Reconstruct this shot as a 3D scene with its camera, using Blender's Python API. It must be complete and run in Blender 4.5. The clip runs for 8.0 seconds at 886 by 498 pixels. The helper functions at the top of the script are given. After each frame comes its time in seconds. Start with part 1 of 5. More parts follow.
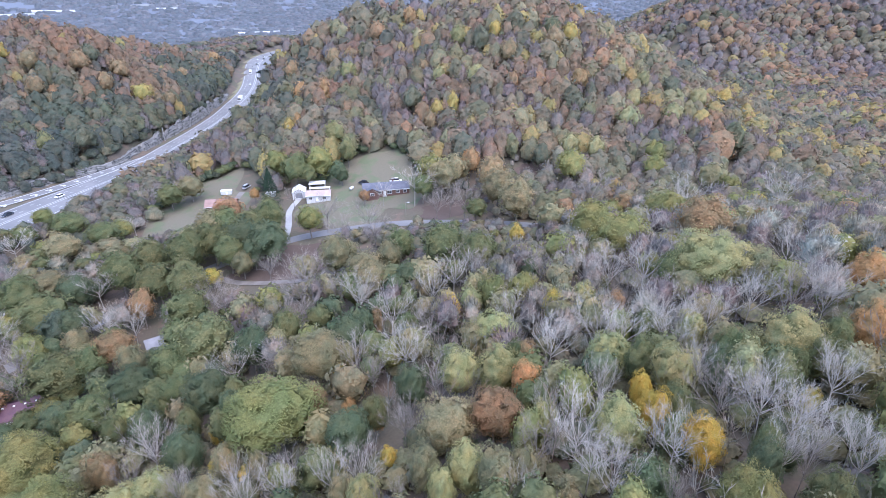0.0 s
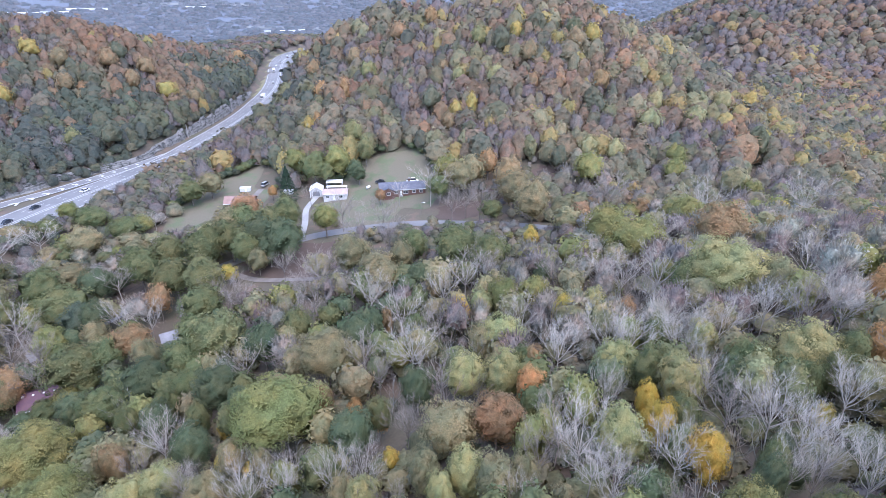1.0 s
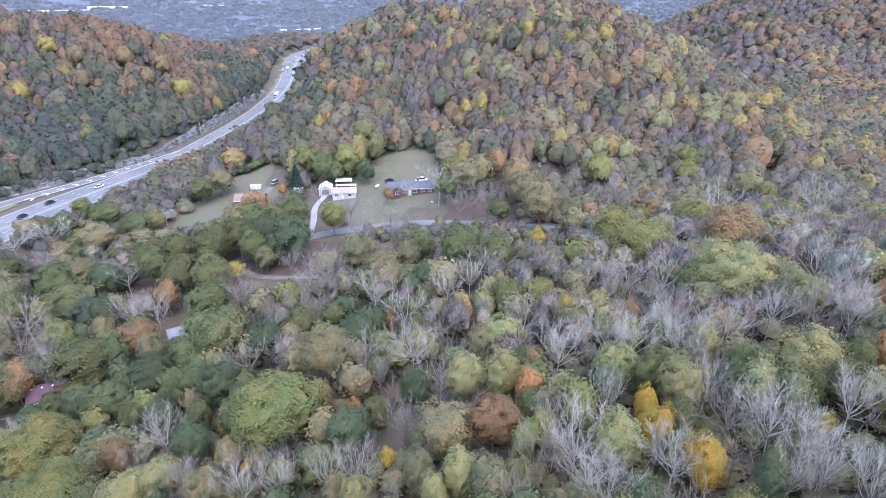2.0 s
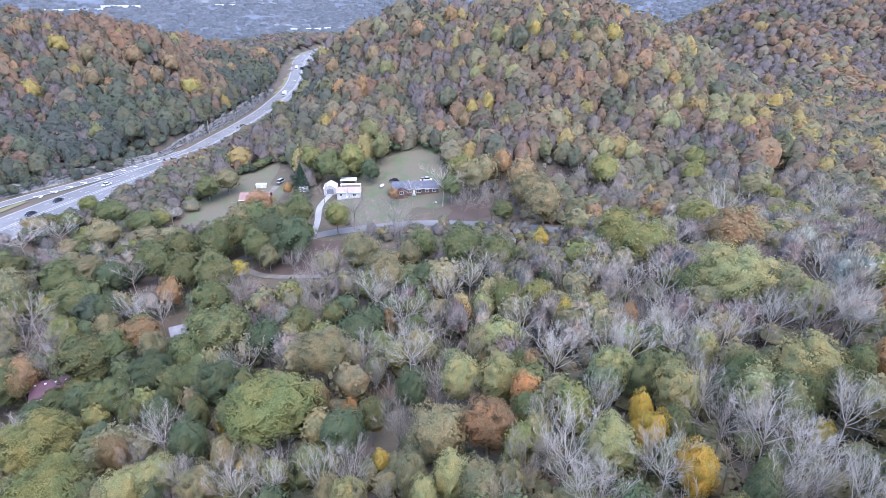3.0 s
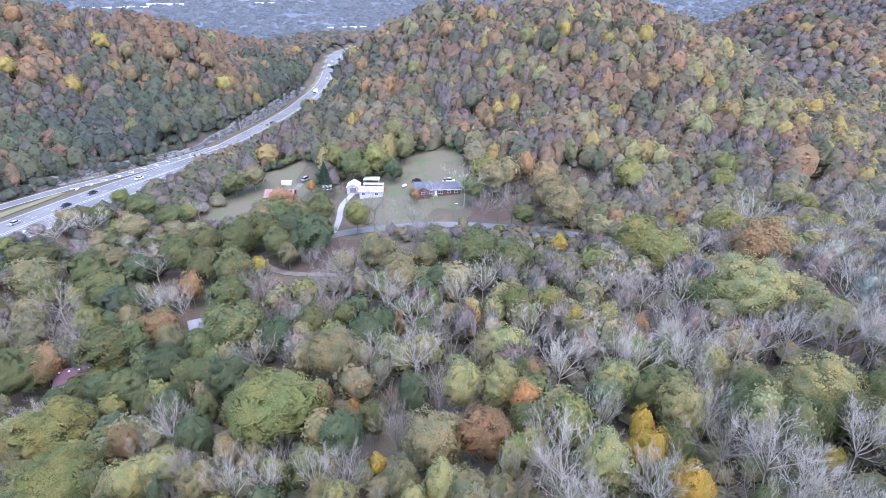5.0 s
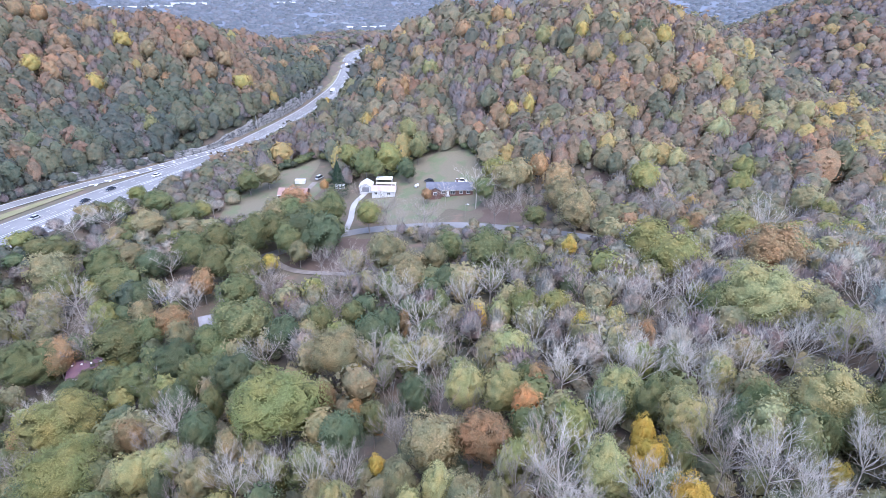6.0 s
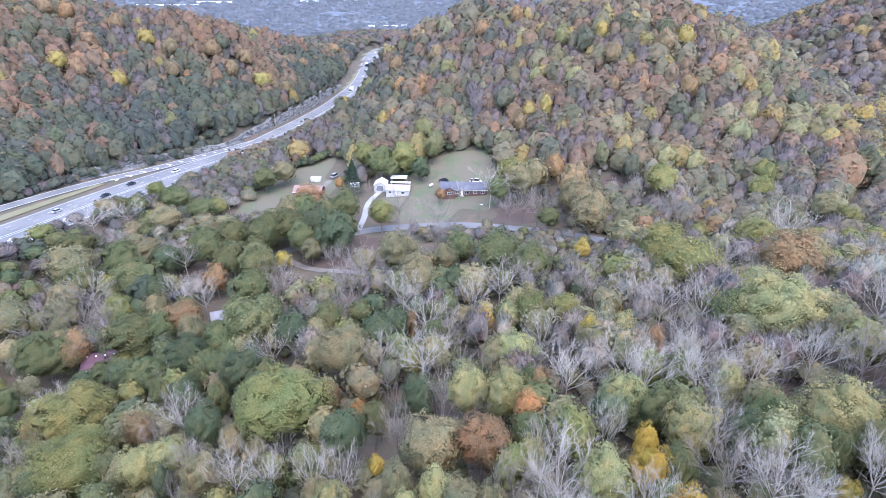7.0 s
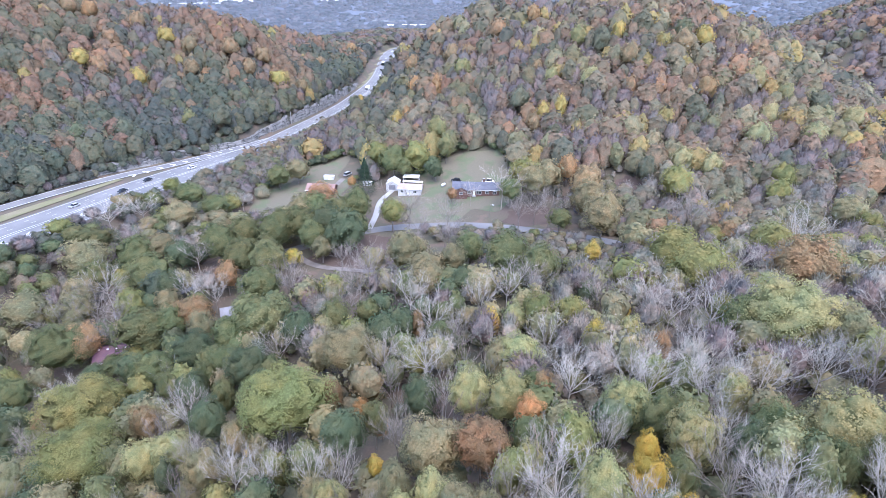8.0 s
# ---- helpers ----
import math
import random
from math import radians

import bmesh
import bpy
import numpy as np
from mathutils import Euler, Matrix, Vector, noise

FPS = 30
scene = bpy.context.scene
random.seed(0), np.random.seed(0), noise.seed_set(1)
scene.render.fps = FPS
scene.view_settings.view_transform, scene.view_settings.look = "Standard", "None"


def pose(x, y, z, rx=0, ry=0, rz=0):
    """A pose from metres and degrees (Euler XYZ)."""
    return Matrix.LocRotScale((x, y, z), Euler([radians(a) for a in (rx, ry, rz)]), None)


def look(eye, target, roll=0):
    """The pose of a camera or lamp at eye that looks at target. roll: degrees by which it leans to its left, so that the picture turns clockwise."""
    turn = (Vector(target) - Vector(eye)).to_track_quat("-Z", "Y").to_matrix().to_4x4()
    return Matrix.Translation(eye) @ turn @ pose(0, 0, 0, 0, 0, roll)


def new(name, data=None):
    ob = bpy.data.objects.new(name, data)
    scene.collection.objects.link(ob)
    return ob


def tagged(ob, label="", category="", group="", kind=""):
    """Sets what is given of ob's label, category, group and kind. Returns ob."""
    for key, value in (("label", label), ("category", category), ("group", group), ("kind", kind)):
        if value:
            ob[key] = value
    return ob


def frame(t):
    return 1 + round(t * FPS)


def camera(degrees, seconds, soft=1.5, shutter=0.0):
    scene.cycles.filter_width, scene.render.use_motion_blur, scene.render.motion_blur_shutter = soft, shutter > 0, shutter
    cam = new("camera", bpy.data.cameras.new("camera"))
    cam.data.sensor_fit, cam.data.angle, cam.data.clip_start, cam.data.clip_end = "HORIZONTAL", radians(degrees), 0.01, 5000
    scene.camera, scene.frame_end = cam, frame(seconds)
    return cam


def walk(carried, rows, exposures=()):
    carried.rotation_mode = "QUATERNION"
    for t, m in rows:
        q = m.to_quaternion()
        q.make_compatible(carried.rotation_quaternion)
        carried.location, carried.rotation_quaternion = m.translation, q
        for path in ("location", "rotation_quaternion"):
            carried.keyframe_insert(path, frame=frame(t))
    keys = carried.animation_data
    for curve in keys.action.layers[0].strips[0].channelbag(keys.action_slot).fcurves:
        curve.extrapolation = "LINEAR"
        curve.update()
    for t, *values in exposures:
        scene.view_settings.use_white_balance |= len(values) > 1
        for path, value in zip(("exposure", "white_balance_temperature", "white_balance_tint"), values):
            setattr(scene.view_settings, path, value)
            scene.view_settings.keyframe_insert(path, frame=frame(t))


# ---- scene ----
cam = camera(78.7, 8.0, soft=0.85)
METRES, EYE, TILT, LEAN, TURN = 18.0, 80.0, -25.3, 0.0, 0.0
ROWS = [
    (0.0, 0.0, 0.0, 0.0, -0.0, 0.0, 0.0),
    (0.5, 0.0586, 0.0118, 0.0176, 1.02, -0.02, -0.56),
    (1.0, 0.1192, 0.0252, 0.028, 2.1, -0.07, -1.17),
    (1.5, 0.1783, 0.0374, 0.0324, 2.89, -0.12, -1.62),
    (3.0, 0.3527, 0.081, 0.0631, 4.36, -0.26, -2.38),
    (3.5, 0.4114, 0.0982, 0.0809, 4.99, -0.31, -2.7),
    (4.0, 0.467, 0.114, 0.1004, 5.78, -0.39, -3.11),
    (4.5, 0.5235, 0.133, 0.1178, 6.65, -0.47, -3.56),
    (6.0, 0.7009, 0.201, 0.1597, 9.27, -0.69, -4.87),
    (6.5, 0.7585, 0.232, 0.1725, 10.18, -0.82, -5.37),
    (7.0, 0.8119, 0.2623, 0.1837, 11.19, -0.93, -5.89),
    (7.5, 0.8628, 0.2912, 0.1977, 12.11, -1.06, -6.37),
    (8.0, 0.9152, 0.3218, 0.2058, 12.87, -1.17, -6.78),
]
walk(cam, [(t, pose(0, 0, EYE, TILT, LEAN, TURN) @ pose(METRES * x, METRES * y, METRES * z, 90 + pitch, roll, yaw)) for t, x, y, z, yaw, pitch, roll in ROWS],
     exposures=[(0.0, 2.07, 6150, 18), (4.0, 2.16, 6150, 18), (8.0, 2.28, 6150, 18)])

# ---- world, sun, exposure ----
world = bpy.data.worlds.new("overcast_sky")
scene.world = world
world.use_nodes = True
wn = world.node_tree
sky = wn.nodes.new("ShaderNodeTexSky")
sky.sky_type = "NISHITA"
sky.sun_disc = False
sky.sun_elevation, sky.sun_rotation = radians(61), radians(146)
sky.air_density, sky.dust_density, sky.ozone_density = 1.0, 1.0, 2.0
wn.links.new(sky.outputs["Color"], wn.nodes["Background"].inputs["Color"])
wn.nodes["Background"].inputs["Strength"].default_value = 0.15
sun_data = bpy.data.lights.new("sun", "SUN")
sun_data.energy, sun_data.angle, sun_data.color = 0.85, radians(80), (1.0, 0.98, 0.96)
sun = new("sun", sun_data)
sun.matrix_world = look((60, -90, 200), (0, 0, 0))

# ---- materials ----


def material(name):
    m = bpy.data.materials.new(name)
    m.use_nodes = True
    return m, m.node_tree, m.node_tree.nodes["Principled BSDF"]


def noise_tex(nt, scale, detail=4.0, coords=None):
    n = nt.nodes.new("ShaderNodeTexNoise")
    n.inputs["Scale"].default_value, n.inputs["Detail"].default_value = scale, detail
    nt.links.new(coords, n.inputs["Vector"])
    return n.outputs["Fac"]


def mix(nt, fac, a, b, blend="MIX"):
    n = nt.nodes.new("ShaderNodeMix")
    n.data_type, n.blend_type = "RGBA", blend
    for socket, value in ((n.inputs["Factor"], fac), (n.inputs["A"], a), (n.inputs["B"], b)):
        if isinstance(value, bpy.types.NodeSocket):
            nt.links.new(value, socket)
        elif isinstance(value, (int, float)):
            socket.default_value = value
        else:
            socket.default_value = (*value, 1.0)
    return n.outputs["Result"]


def ramp(nt, fac, lo, hi):
    n = nt.nodes.new("ShaderNodeMapRange")
    n.inputs["From Min"].default_value, n.inputs["From Max"].default_value = lo, hi
    nt.links.new(fac, n.inputs["Value"])
    return n.outputs["Result"]


def surface(name, a, b, big, fine, rough=0.8, bump=0.2, metal=0.0, third=None, plain=None, share=0.52):
    """A surface of two tones, with broad stains and fine grain; plain is a haze colour painted on far ground."""
    m, nt, p = material(name)
    co = nt.nodes.new("ShaderNodeTexCoord").outputs["Object"]
    broad = noise_tex(nt, big, 5, co)
    grain = noise_tex(nt, fine, 6, co)
    col = mix(nt, ramp(nt, broad, 0.35, 0.65), a, b)
    if third:
        col = mix(nt, ramp(nt, noise_tex(nt, big * 3.1, 3, co), share, share + 0.14), col, third)
    # distance haze put into the base colour, from 800 to 1500 m out
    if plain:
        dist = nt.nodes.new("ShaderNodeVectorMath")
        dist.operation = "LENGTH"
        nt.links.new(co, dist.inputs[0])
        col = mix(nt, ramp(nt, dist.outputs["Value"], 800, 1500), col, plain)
    dark = mix(nt, grain, (0.72, 0.72, 0.72), (1.25, 1.25, 1.25))
    col = mix(nt, 1.0, col, dark, "MULTIPLY")
    nt.links.new(col, p.inputs["Base Color"])
    b_node = nt.nodes.new("ShaderNodeBump")
    b_node.inputs["Strength"].default_value = bump
    nt.links.new(grain, b_node.inputs["Height"])
    nt.links.new(b_node.outputs["Normal"], p.inputs["Normal"])
    p.inputs["Roughness"].default_value, p.inputs["Metallic"].default_value = rough, metal
    return m


def leaf_material(name, single):
    """Leaves: the tree's own tint, varied leaf clump by leaf clump and over the crown."""
    m, nt, p = material(name)
    if single:
        tint = nt.nodes.new("ShaderNodeObjectInfo").outputs["Color"]
    else:
        at = nt.nodes.new("ShaderNodeAttribute")
        at.attribute_name = "tint"
        tint = at.outputs["Color"]
    co = nt.nodes.new("ShaderNodeTexCoord").outputs["Object"]
    rnd = nt.nodes.new("ShaderNodeNewGeometry").outputs["Random Per Island"]
    spread = ((0.84, 0.85, 0.85), (1.17, 1.16, 1.14)) if single else ((0.9, 0.91, 0.9), (1.11, 1.1, 1.09))
    col = mix(nt, 1.0, tint, mix(nt, rnd, *spread), "MULTIPLY")
    flecks = ramp(nt, noise_tex(nt, 4.0 if single else 1.8, 3, co), 0.36, 0.64)
    col = mix(nt, 1.0, col, mix(nt, flecks, (0.84, 0.86, 0.85), (1.17, 1.15, 1.14)) if single else mix(nt, flecks, (0.84, 0.85, 0.85), (1.16, 1.15, 1.15)), "MULTIPLY")
    patch = ramp(nt, noise_tex(nt, 0.35, 3, co), 0.4, 0.68)
    col = mix(nt, 1.0, col, mix(nt, patch, (0.86, 0.95, 0.9), (1.22, 1.08, 0.95)), "MULTIPLY")
    nt.links.new(col, p.inputs["Base Color"])
    p.inputs["Roughness"].default_value = 0.75
    p.inputs["Specular IOR Level"].default_value = 0.2
    tr = nt.nodes.new("ShaderNodeBsdfTranslucent")
    nt.links.new(col, tr.inputs["Color"])
    mx = nt.nodes.new("ShaderNodeMixShader")
    mx.inputs["Fac"].default_value = 0.42
    nt.links.new(p.outputs["BSDF"], mx.inputs[1])
    nt.links.new(tr.outputs["BSDF"], mx.inputs[2])
    nt.links.new(mx.outputs["Shader"], nt.nodes["Material Output"].inputs["Surface"])
    return m


LEAF = leaf_material("leaves", True)
WOODS = leaf_material("woodland_leaves", False)
BARK = surface("bark", (0.15, 0.125, 0.105), (0.24, 0.21, 0.185), 0.8, 9.0, 0.9, 0.5)
PALE_BARK = surface("pale_bark", (0.322, 0.285, 0.243), (0.422, 0.38, 0.33), 0.6, 7.0, 0.85, 0.3)
# plain: blue-grey haze painted over the far ground
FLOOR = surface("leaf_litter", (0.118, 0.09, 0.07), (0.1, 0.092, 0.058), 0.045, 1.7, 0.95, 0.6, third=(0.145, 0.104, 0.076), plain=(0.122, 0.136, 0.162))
GRASS = surface("mown_grass", (0.092, 0.114, 0.06), (0.126, 0.14, 0.08), 0.05, 2.2, 0.95, 0.5, third=(0.145, 0.128, 0.088), share=0.36)
LITTER = surface("fallen_leaves", (0.084, 0.058, 0.046), (0.11, 0.078, 0.062), 0.12, 2.5, 0.95, 0.5)
ASPHALT = surface("worn_asphalt", (0.15, 0.149, 0.15), (0.208, 0.202, 0.2), 0.08, 3.0, 0.85, 0.2)
CONCRETE = surface("pale_concrete", (0.299, 0.29, 0.282), (0.387, 0.378, 0.361), 0.15, 3.0, 0.85, 0.2)
PAINT = surface("road_paint", (0.5, 0.5, 0.48), (0.66, 0.66, 0.64), 0.5, 6.0, 0.6, 0.1)
ROCK = surface("limestone_cut", (0.155, 0.149, 0.14), (0.25, 0.24, 0.226), 0.16, 1.1, 0.95, 0.9, third=(0.075, 0.075, 0.072))
VERGE = surface("dry_verge_grass", (0.17, 0.165, 0.08), (0.22, 0.19, 0.12), 0.12, 2.5, 0.95, 0.5)
# field tone greyed towards blue in place of distance haze
FIELD = surface("stubble_field", (0.16, 0.168, 0.165), (0.2, 0.202, 0.195), 0.01, 0.3, 0.95, 0.2)
BRICK = surface("red_brick", (0.111, 0.0595, 0.051), (0.153, 0.085, 0.068), 0.7, 9.0, 0.9, 0.3)
SLATE = surface("blue_grey_shingle", (0.0936, 0.0975, 0.121), (0.133, 0.136, 0.16), 0.6, 6.0, 0.85, 0.3)
PINK_ROOF = surface("faded_pink_roof", (0.36, 0.272, 0.252), (0.43, 0.34, 0.316), 0.5, 5.0, 0.8, 0.2)
RUST_ROOF = surface("brown_red_shingle", (0.24, 0.15, 0.125), (0.3, 0.19, 0.16), 0.5, 5.0, 0.85, 0.3)
GREY_ROOF = surface("pale_metal_roof", (0.17, 0.17, 0.19), (0.23, 0.23, 0.25), 0.6, 4.0, 0.6, 0.1, 0.1)
WHITE_ROOF = surface("white_metal_roof", (0.8, 0.8, 0.79), (0.86, 0.86, 0.85), 0.4, 4.0, 0.55, 0.1)
WHITE_WALL = surface("white_siding", (0.5, 0.49, 0.48), (0.58, 0.57, 0.555), 0.7, 5.0, 0.75, 0.15)
WHITE_TRIM = surface("white_trim", (0.74, 0.74, 0.73), (0.8, 0.8, 0.79), 1.0, 8.0, 0.6, 0.05)
MAROON_ROOF = surface("maroon_metal_roof", (0.082, 0.036, 0.058), (0.115, 0.055, 0.07), 0.5, 4.0, 0.6, 0.15)
MAROON_WALL = surface("maroon_boards", (0.1, 0.035, 0.05), (0.13, 0.05, 0.06), 0.8, 6.0, 0.8, 0.2)
METAL = surface("dull_metal", (0.4, 0.4, 0.41), (0.5, 0.5, 0.5), 1.0, 12.0, 0.4, 0.05, 0.8)
RUBBER = surface("black_rubber", (0.02, 0.02, 0.02), (0.035, 0.035, 0.035), 2.0, 20.0, 0.85, 0.1)
BARK_POST = surface("weathered_post", (0.2, 0.17, 0.14), (0.28, 0.25, 0.21), 1.0, 9.0, 0.9, 0.3)
RED_LAMP = surface("red_lens", (0.35, 0.02, 0.02), (0.4, 0.03, 0.02), 2.0, 9.0, 0.25, 0.0)
WHITE_PAINT = surface("white_car_paint", (0.78, 0.78, 0.78), (0.82, 0.82, 0.82), 0.5, 8.0, 0.25, 0.0)
SILVER_PAINT = surface("silver_car_paint", (0.45, 0.46, 0.48), (0.5, 0.51, 0.53), 0.5, 8.0, 0.3, 0.0, 0.3)
DARK_PAINT = surface("dark_car_paint", (0.025, 0.03, 0.04), (0.04, 0.045, 0.055), 0.5, 8.0, 0.25, 0.0)
GLASS = surface("window_glass", (0.03, 0.035, 0.04), (0.05, 0.055, 0.06), 0.8, 3.0, 0.08, 0.0)
GLASS_DARK = surface("car_glass", (0.02, 0.022, 0.025), (0.03, 0.033, 0.037), 0.8, 3.0, 0.08, 0.0)
GRAVEL = surface("gravel", (0.165, 0.145, 0.128), (0.22, 0.195, 0.175), 0.3, 5.0, 0.95, 0.5)

# E: green darkened to hold the hillside's shade in the tint
TINTS = {
    "G": (0.168, 0.178, 0.09), "L": (0.24, 0.234, 0.1), "J": (0.5, 0.345, 0.085), "K": (0.365, 0.342, 0.175), "Y": (0.5, 0.385, 0.115), "O": (0.45, 0.262, 0.13),
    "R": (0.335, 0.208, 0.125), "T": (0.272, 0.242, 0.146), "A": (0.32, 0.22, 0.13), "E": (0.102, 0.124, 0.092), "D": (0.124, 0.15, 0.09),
    "P": (0.262, 0.22, 0.218), "C": (0.045, 0.075, 0.05), "B": (0.36, 0.322, 0.285), "W": (0.4, 0.37, 0.34),
}

# ---- the lie of the land ----
HILLS = [
    # middle x, middle y, reach x, reach y, height
    (-57, 421, 51, 85, 43.0),
    (-174, 596, 50, 25, 16.0),
    (116, 47, 105, 83, 56.9),
    (52, 66, 56, 51, -12.7),
    (50, 362, 54, 55, 54.3),
    (-107, 414, 150, 18, 22.5),
    (157, 347, 40, 72, 20.2),
    (-130, 28, 62, 97, -21.6),
    (-432, 291, 104, 157, 63.9),
    (-523, 421, 134, 117, 41.8),
    (-330, 579, 79, 50, 29.0),
    (658, 797, 178, 107, 94.6),
    (5, 312, 75, 89, 4.8),
    (85, 551, 60, 125, 53.4),
    (22, -133, 124, 87, 36.0),
    (-269, 276, 46, 96, -12.5),
    (-271, 406, 49, 51, 31.5),
    (151, 505, 36, 46, 26.7),
    (307, 707, 48, 76, 60.7),
    (-190, 745, 45, 70, 13.0),
    (614, 977, 140, 118, 78.2),
    (457, 1060, 111, 98, 58.1),
]
EDGE_EAST = [(-184, 20), (-183, 137), (-180, 172), (-177, 205), (-165, 268), (-161, 310), (-160, 355), (-161, 435), (-164, 480), (-169, 525), (-178, 573), (-191, 628), (-203, 684), (-207, 724), (-205, 764), (-196, 830), (-178, 940)]
EDGE_WEST = [(-214, 20), (-212, 140), (-208, 168), (-199, 226), (-183, 292), (-182, 345), (-183, 405), (-184, 435), (-187, 470), (-190, 505), (-196, 540), (-206, 579), (-220, 625), (-231, 668), (-235, 704), (-234, 745), (-229, 800), (-218, 860), (-200, 960)]


def spline(points, step=4.0):
    """A smooth line through the points, sampled at even steps."""
    p = np.array([points[0], *points, points[-1]], float)
    out = []
    for i in range(1, len(p) - 2):
        n = max(2, int(np.linalg.norm(p[i + 1] - p[i]) / step))
        t = np.linspace(0, 1, n, endpoint=False)[:, None]
        a, b, c, d = p[i - 1], p[i], p[i + 1], p[i + 2]
        out.append(0.5 * (2 * b + (c - a) * t + (2 * a - 5 * b + 4 * c - d) * t**2 + (3 * b - a - 3 * c + d) * t**3))
    return np.concatenate(out + [p[-1:]])


def even(line, n):
    d = np.concatenate([[0], np.cumsum(np.linalg.norm(np.diff(line, axis=0), axis=1))])
    s = np.linspace(0, d[-1], n)
    return np.stack([np.interp(s, d, line[:, k]) for k in range(line.shape[1])], 1)


def smooth(v, lo, hi):
    t = np.clip((v - lo) / (hi - lo), 0, 1)
    return t * t * (3 - 2 * t)


EAST, WEST = even(spline(EDGE_EAST), 340), even(spline(EDGE_WEST), 340)
RAMP = spline([(-177, 318), (-186, 288), (-199, 252), (-212, 225), (-222, 195), (-229, 160), (-233, 110), (-236, 60), (-238, 20)])


def road_level(y):
    y = np.asarray(y, float)
    return -9.0 + 18.0 * smooth(y, 370, 760) - 12.0 * smooth(y, 790, 1150)


def near_line(x, y, line):
    """Distance of the places x, y from a line."""
    x, y = np.asarray(x, float), np.asarray(y, float)
    best = np.full(x.shape, 1e9)
    for px, py in line:
        best = np.minimum(best, (x - px) ** 2 + (y - py) ** 2)
    return np.sqrt(best)


def land(x, y):
    """Height of the ground before the highway is cut, shaped to fit the camera's view."""
    x, y = np.asarray(x, float), np.asarray(y, float)
    z = np.full(np.broadcast(x, y).shape, -12.0)
    for a, b, s, t, k in HILLS:
        z = z + k * np.exp(-(((x - a) / s) ** 2 + ((y - b) / t) ** 2) / 2)
    r = np.hypot(x, y)
    far = smooth(r, 1120, 1750)
    # far rim raised so that ground closes the top of the camera's view
    plain = -42 + 6 * np.sin(x / 310 + 1) * np.sin(y / 270) + 102 * smooth(r, 3000, 4950) + 14 * np.sin(x / 420) * smooth(r, 2500, 4200)
    plain = plain + 70 * np.exp(-(((x - 900) / 420) ** 2 + ((y - 1900) / 380) ** 2) / 2)
    z = z * (1 - far) + plain * far
    z = z + 0.12 * np.sin(x / 7.1 + 0.6 * np.sin(y / 9)) * np.sin(y / 8.3)
    return z


def rock_high(y):
    """Height of the rock cutting over the road, highest where the bend begins."""
    return 4.4 + 3.4 * smooth(y, 285, 330) * (1 - smooth(y, 440, 530))


def ground_z(x, y):
    """Height of the ground, with the highway's bed cut into it."""
    x, y = np.asarray(x, float), np.asarray(y, float)
    z = land(x, y)
    inside = (x > -330) & (x < -90) & (y > -20) & (y < 950)
    if not inside.any():
        return z
    xs, ys = x[inside], y[inside]
    we = np.interp(ys, WEST[:, 1], WEST[:, 0])
    ea = np.interp(ys, EAST[:, 1], EAST[:, 0])
    order = np.argsort(RAMP[:, 1])
    rw = np.where((ys < 305), np.interp(ys, RAMP[order, 1], RAMP[order, 0]) - 4.5, we)
    left = np.minimum(we, rw)
    out_w, out_e = left - xs, xs - ea
    lev = road_level(ys)
    w = np.where(out_w > 0, 1 - smooth(out_w, 5.0, 8.5), np.where(out_e > 0, 1 - smooth(out_e, 3.0, np.where(ys > 330, 48.0, 26.0)), 1.0))
    zz = z[inside]
    brow = lev + rock_high(ys)
    bank = np.where(out_w > 3, brow + (np.maximum(zz, brow) - brow) * smooth(out_w, 5, 70), zz)
    z[inside] = bank * (1 - w) + (lev - 0.25) * w
    return z


# ---- making things ----


def mesh_of(name, v, f, mats, normals=None):
    """A mesh of four-cornered faces, or three-cornered ones, whose fourth corner is -1."""
    me = bpy.data.meshes.new(name)
    v, f = np.asarray(v, np.float32), np.asarray(f, np.int32)
    used = f >= 0
    corners = f[used]
    starts = np.concatenate([[0], np.cumsum(used.sum(1))[:-1]]).astype(np.int32)
    me.vertices.add(len(v))
    me.vertices.foreach_set("co", v.ravel())
    me.loops.add(len(corners))
    me.loops.foreach_set("vertex_index", corners)
    me.polygons.add(len(f))
    me.polygons.foreach_set("loop_start", starts)
    me.update(calc_edges=True)
    if normals is not None:
        me.normals_split_custom_set_from_vertices(normals.astype(np.float32))
    for m in mats if isinstance(mats, (list, tuple)) else [mats]:
        me.materials.append(m)
    return me


def part(name, bm, mat, parent, label=""):
    me = bpy.data.meshes.new(name)
    bm.to_mesh(me)
    bm.free()
    me.materials.append(mat)
    ob = new(name, me)
    ob.parent = parent
    return tagged(ob, label)


def thing(name, at, label, category, group="", turn=0.0):
    e = new(name)
    e.empty_display_size = 0.5
    e.matrix_world = pose(*at, 0, 0, turn)
    return tagged(e, label, category, group)


def box_bm(size, at=(0, 0, 0), bevel=0.0, bm=None, turn=0.0):
    bm = bm or bmesh.new()
    m = Matrix.Translation(at) @ Matrix.Rotation(turn, 4, "Z") @ Matrix.Diagonal((*size, 1))
    made = bmesh.ops.create_cube(bm, size=1, matrix=m)["verts"]
    if bevel:
        edges = list({e for v in made for e in v.link_edges})
        bmesh.ops.bevel(bm, geom=edges, offset=bevel, segments=1, affect="EDGES", clamp_overlap=True)
    return bm


def tube_bm(p, q, r0, r1, sides=8, bm=None):
    bm = bm or bmesh.new()
    p, q = Vector(p), Vector(q)
    m = Matrix.Translation((p + q) / 2) @ (q - p).to_track_quat("Z", "Y").to_matrix().to_4x4()
    bmesh.ops.create_cone(bm, cap_ends=True, segments=sides, radius1=r0, radius2=r1, depth=(q - p).length, matrix=m)
    return bm


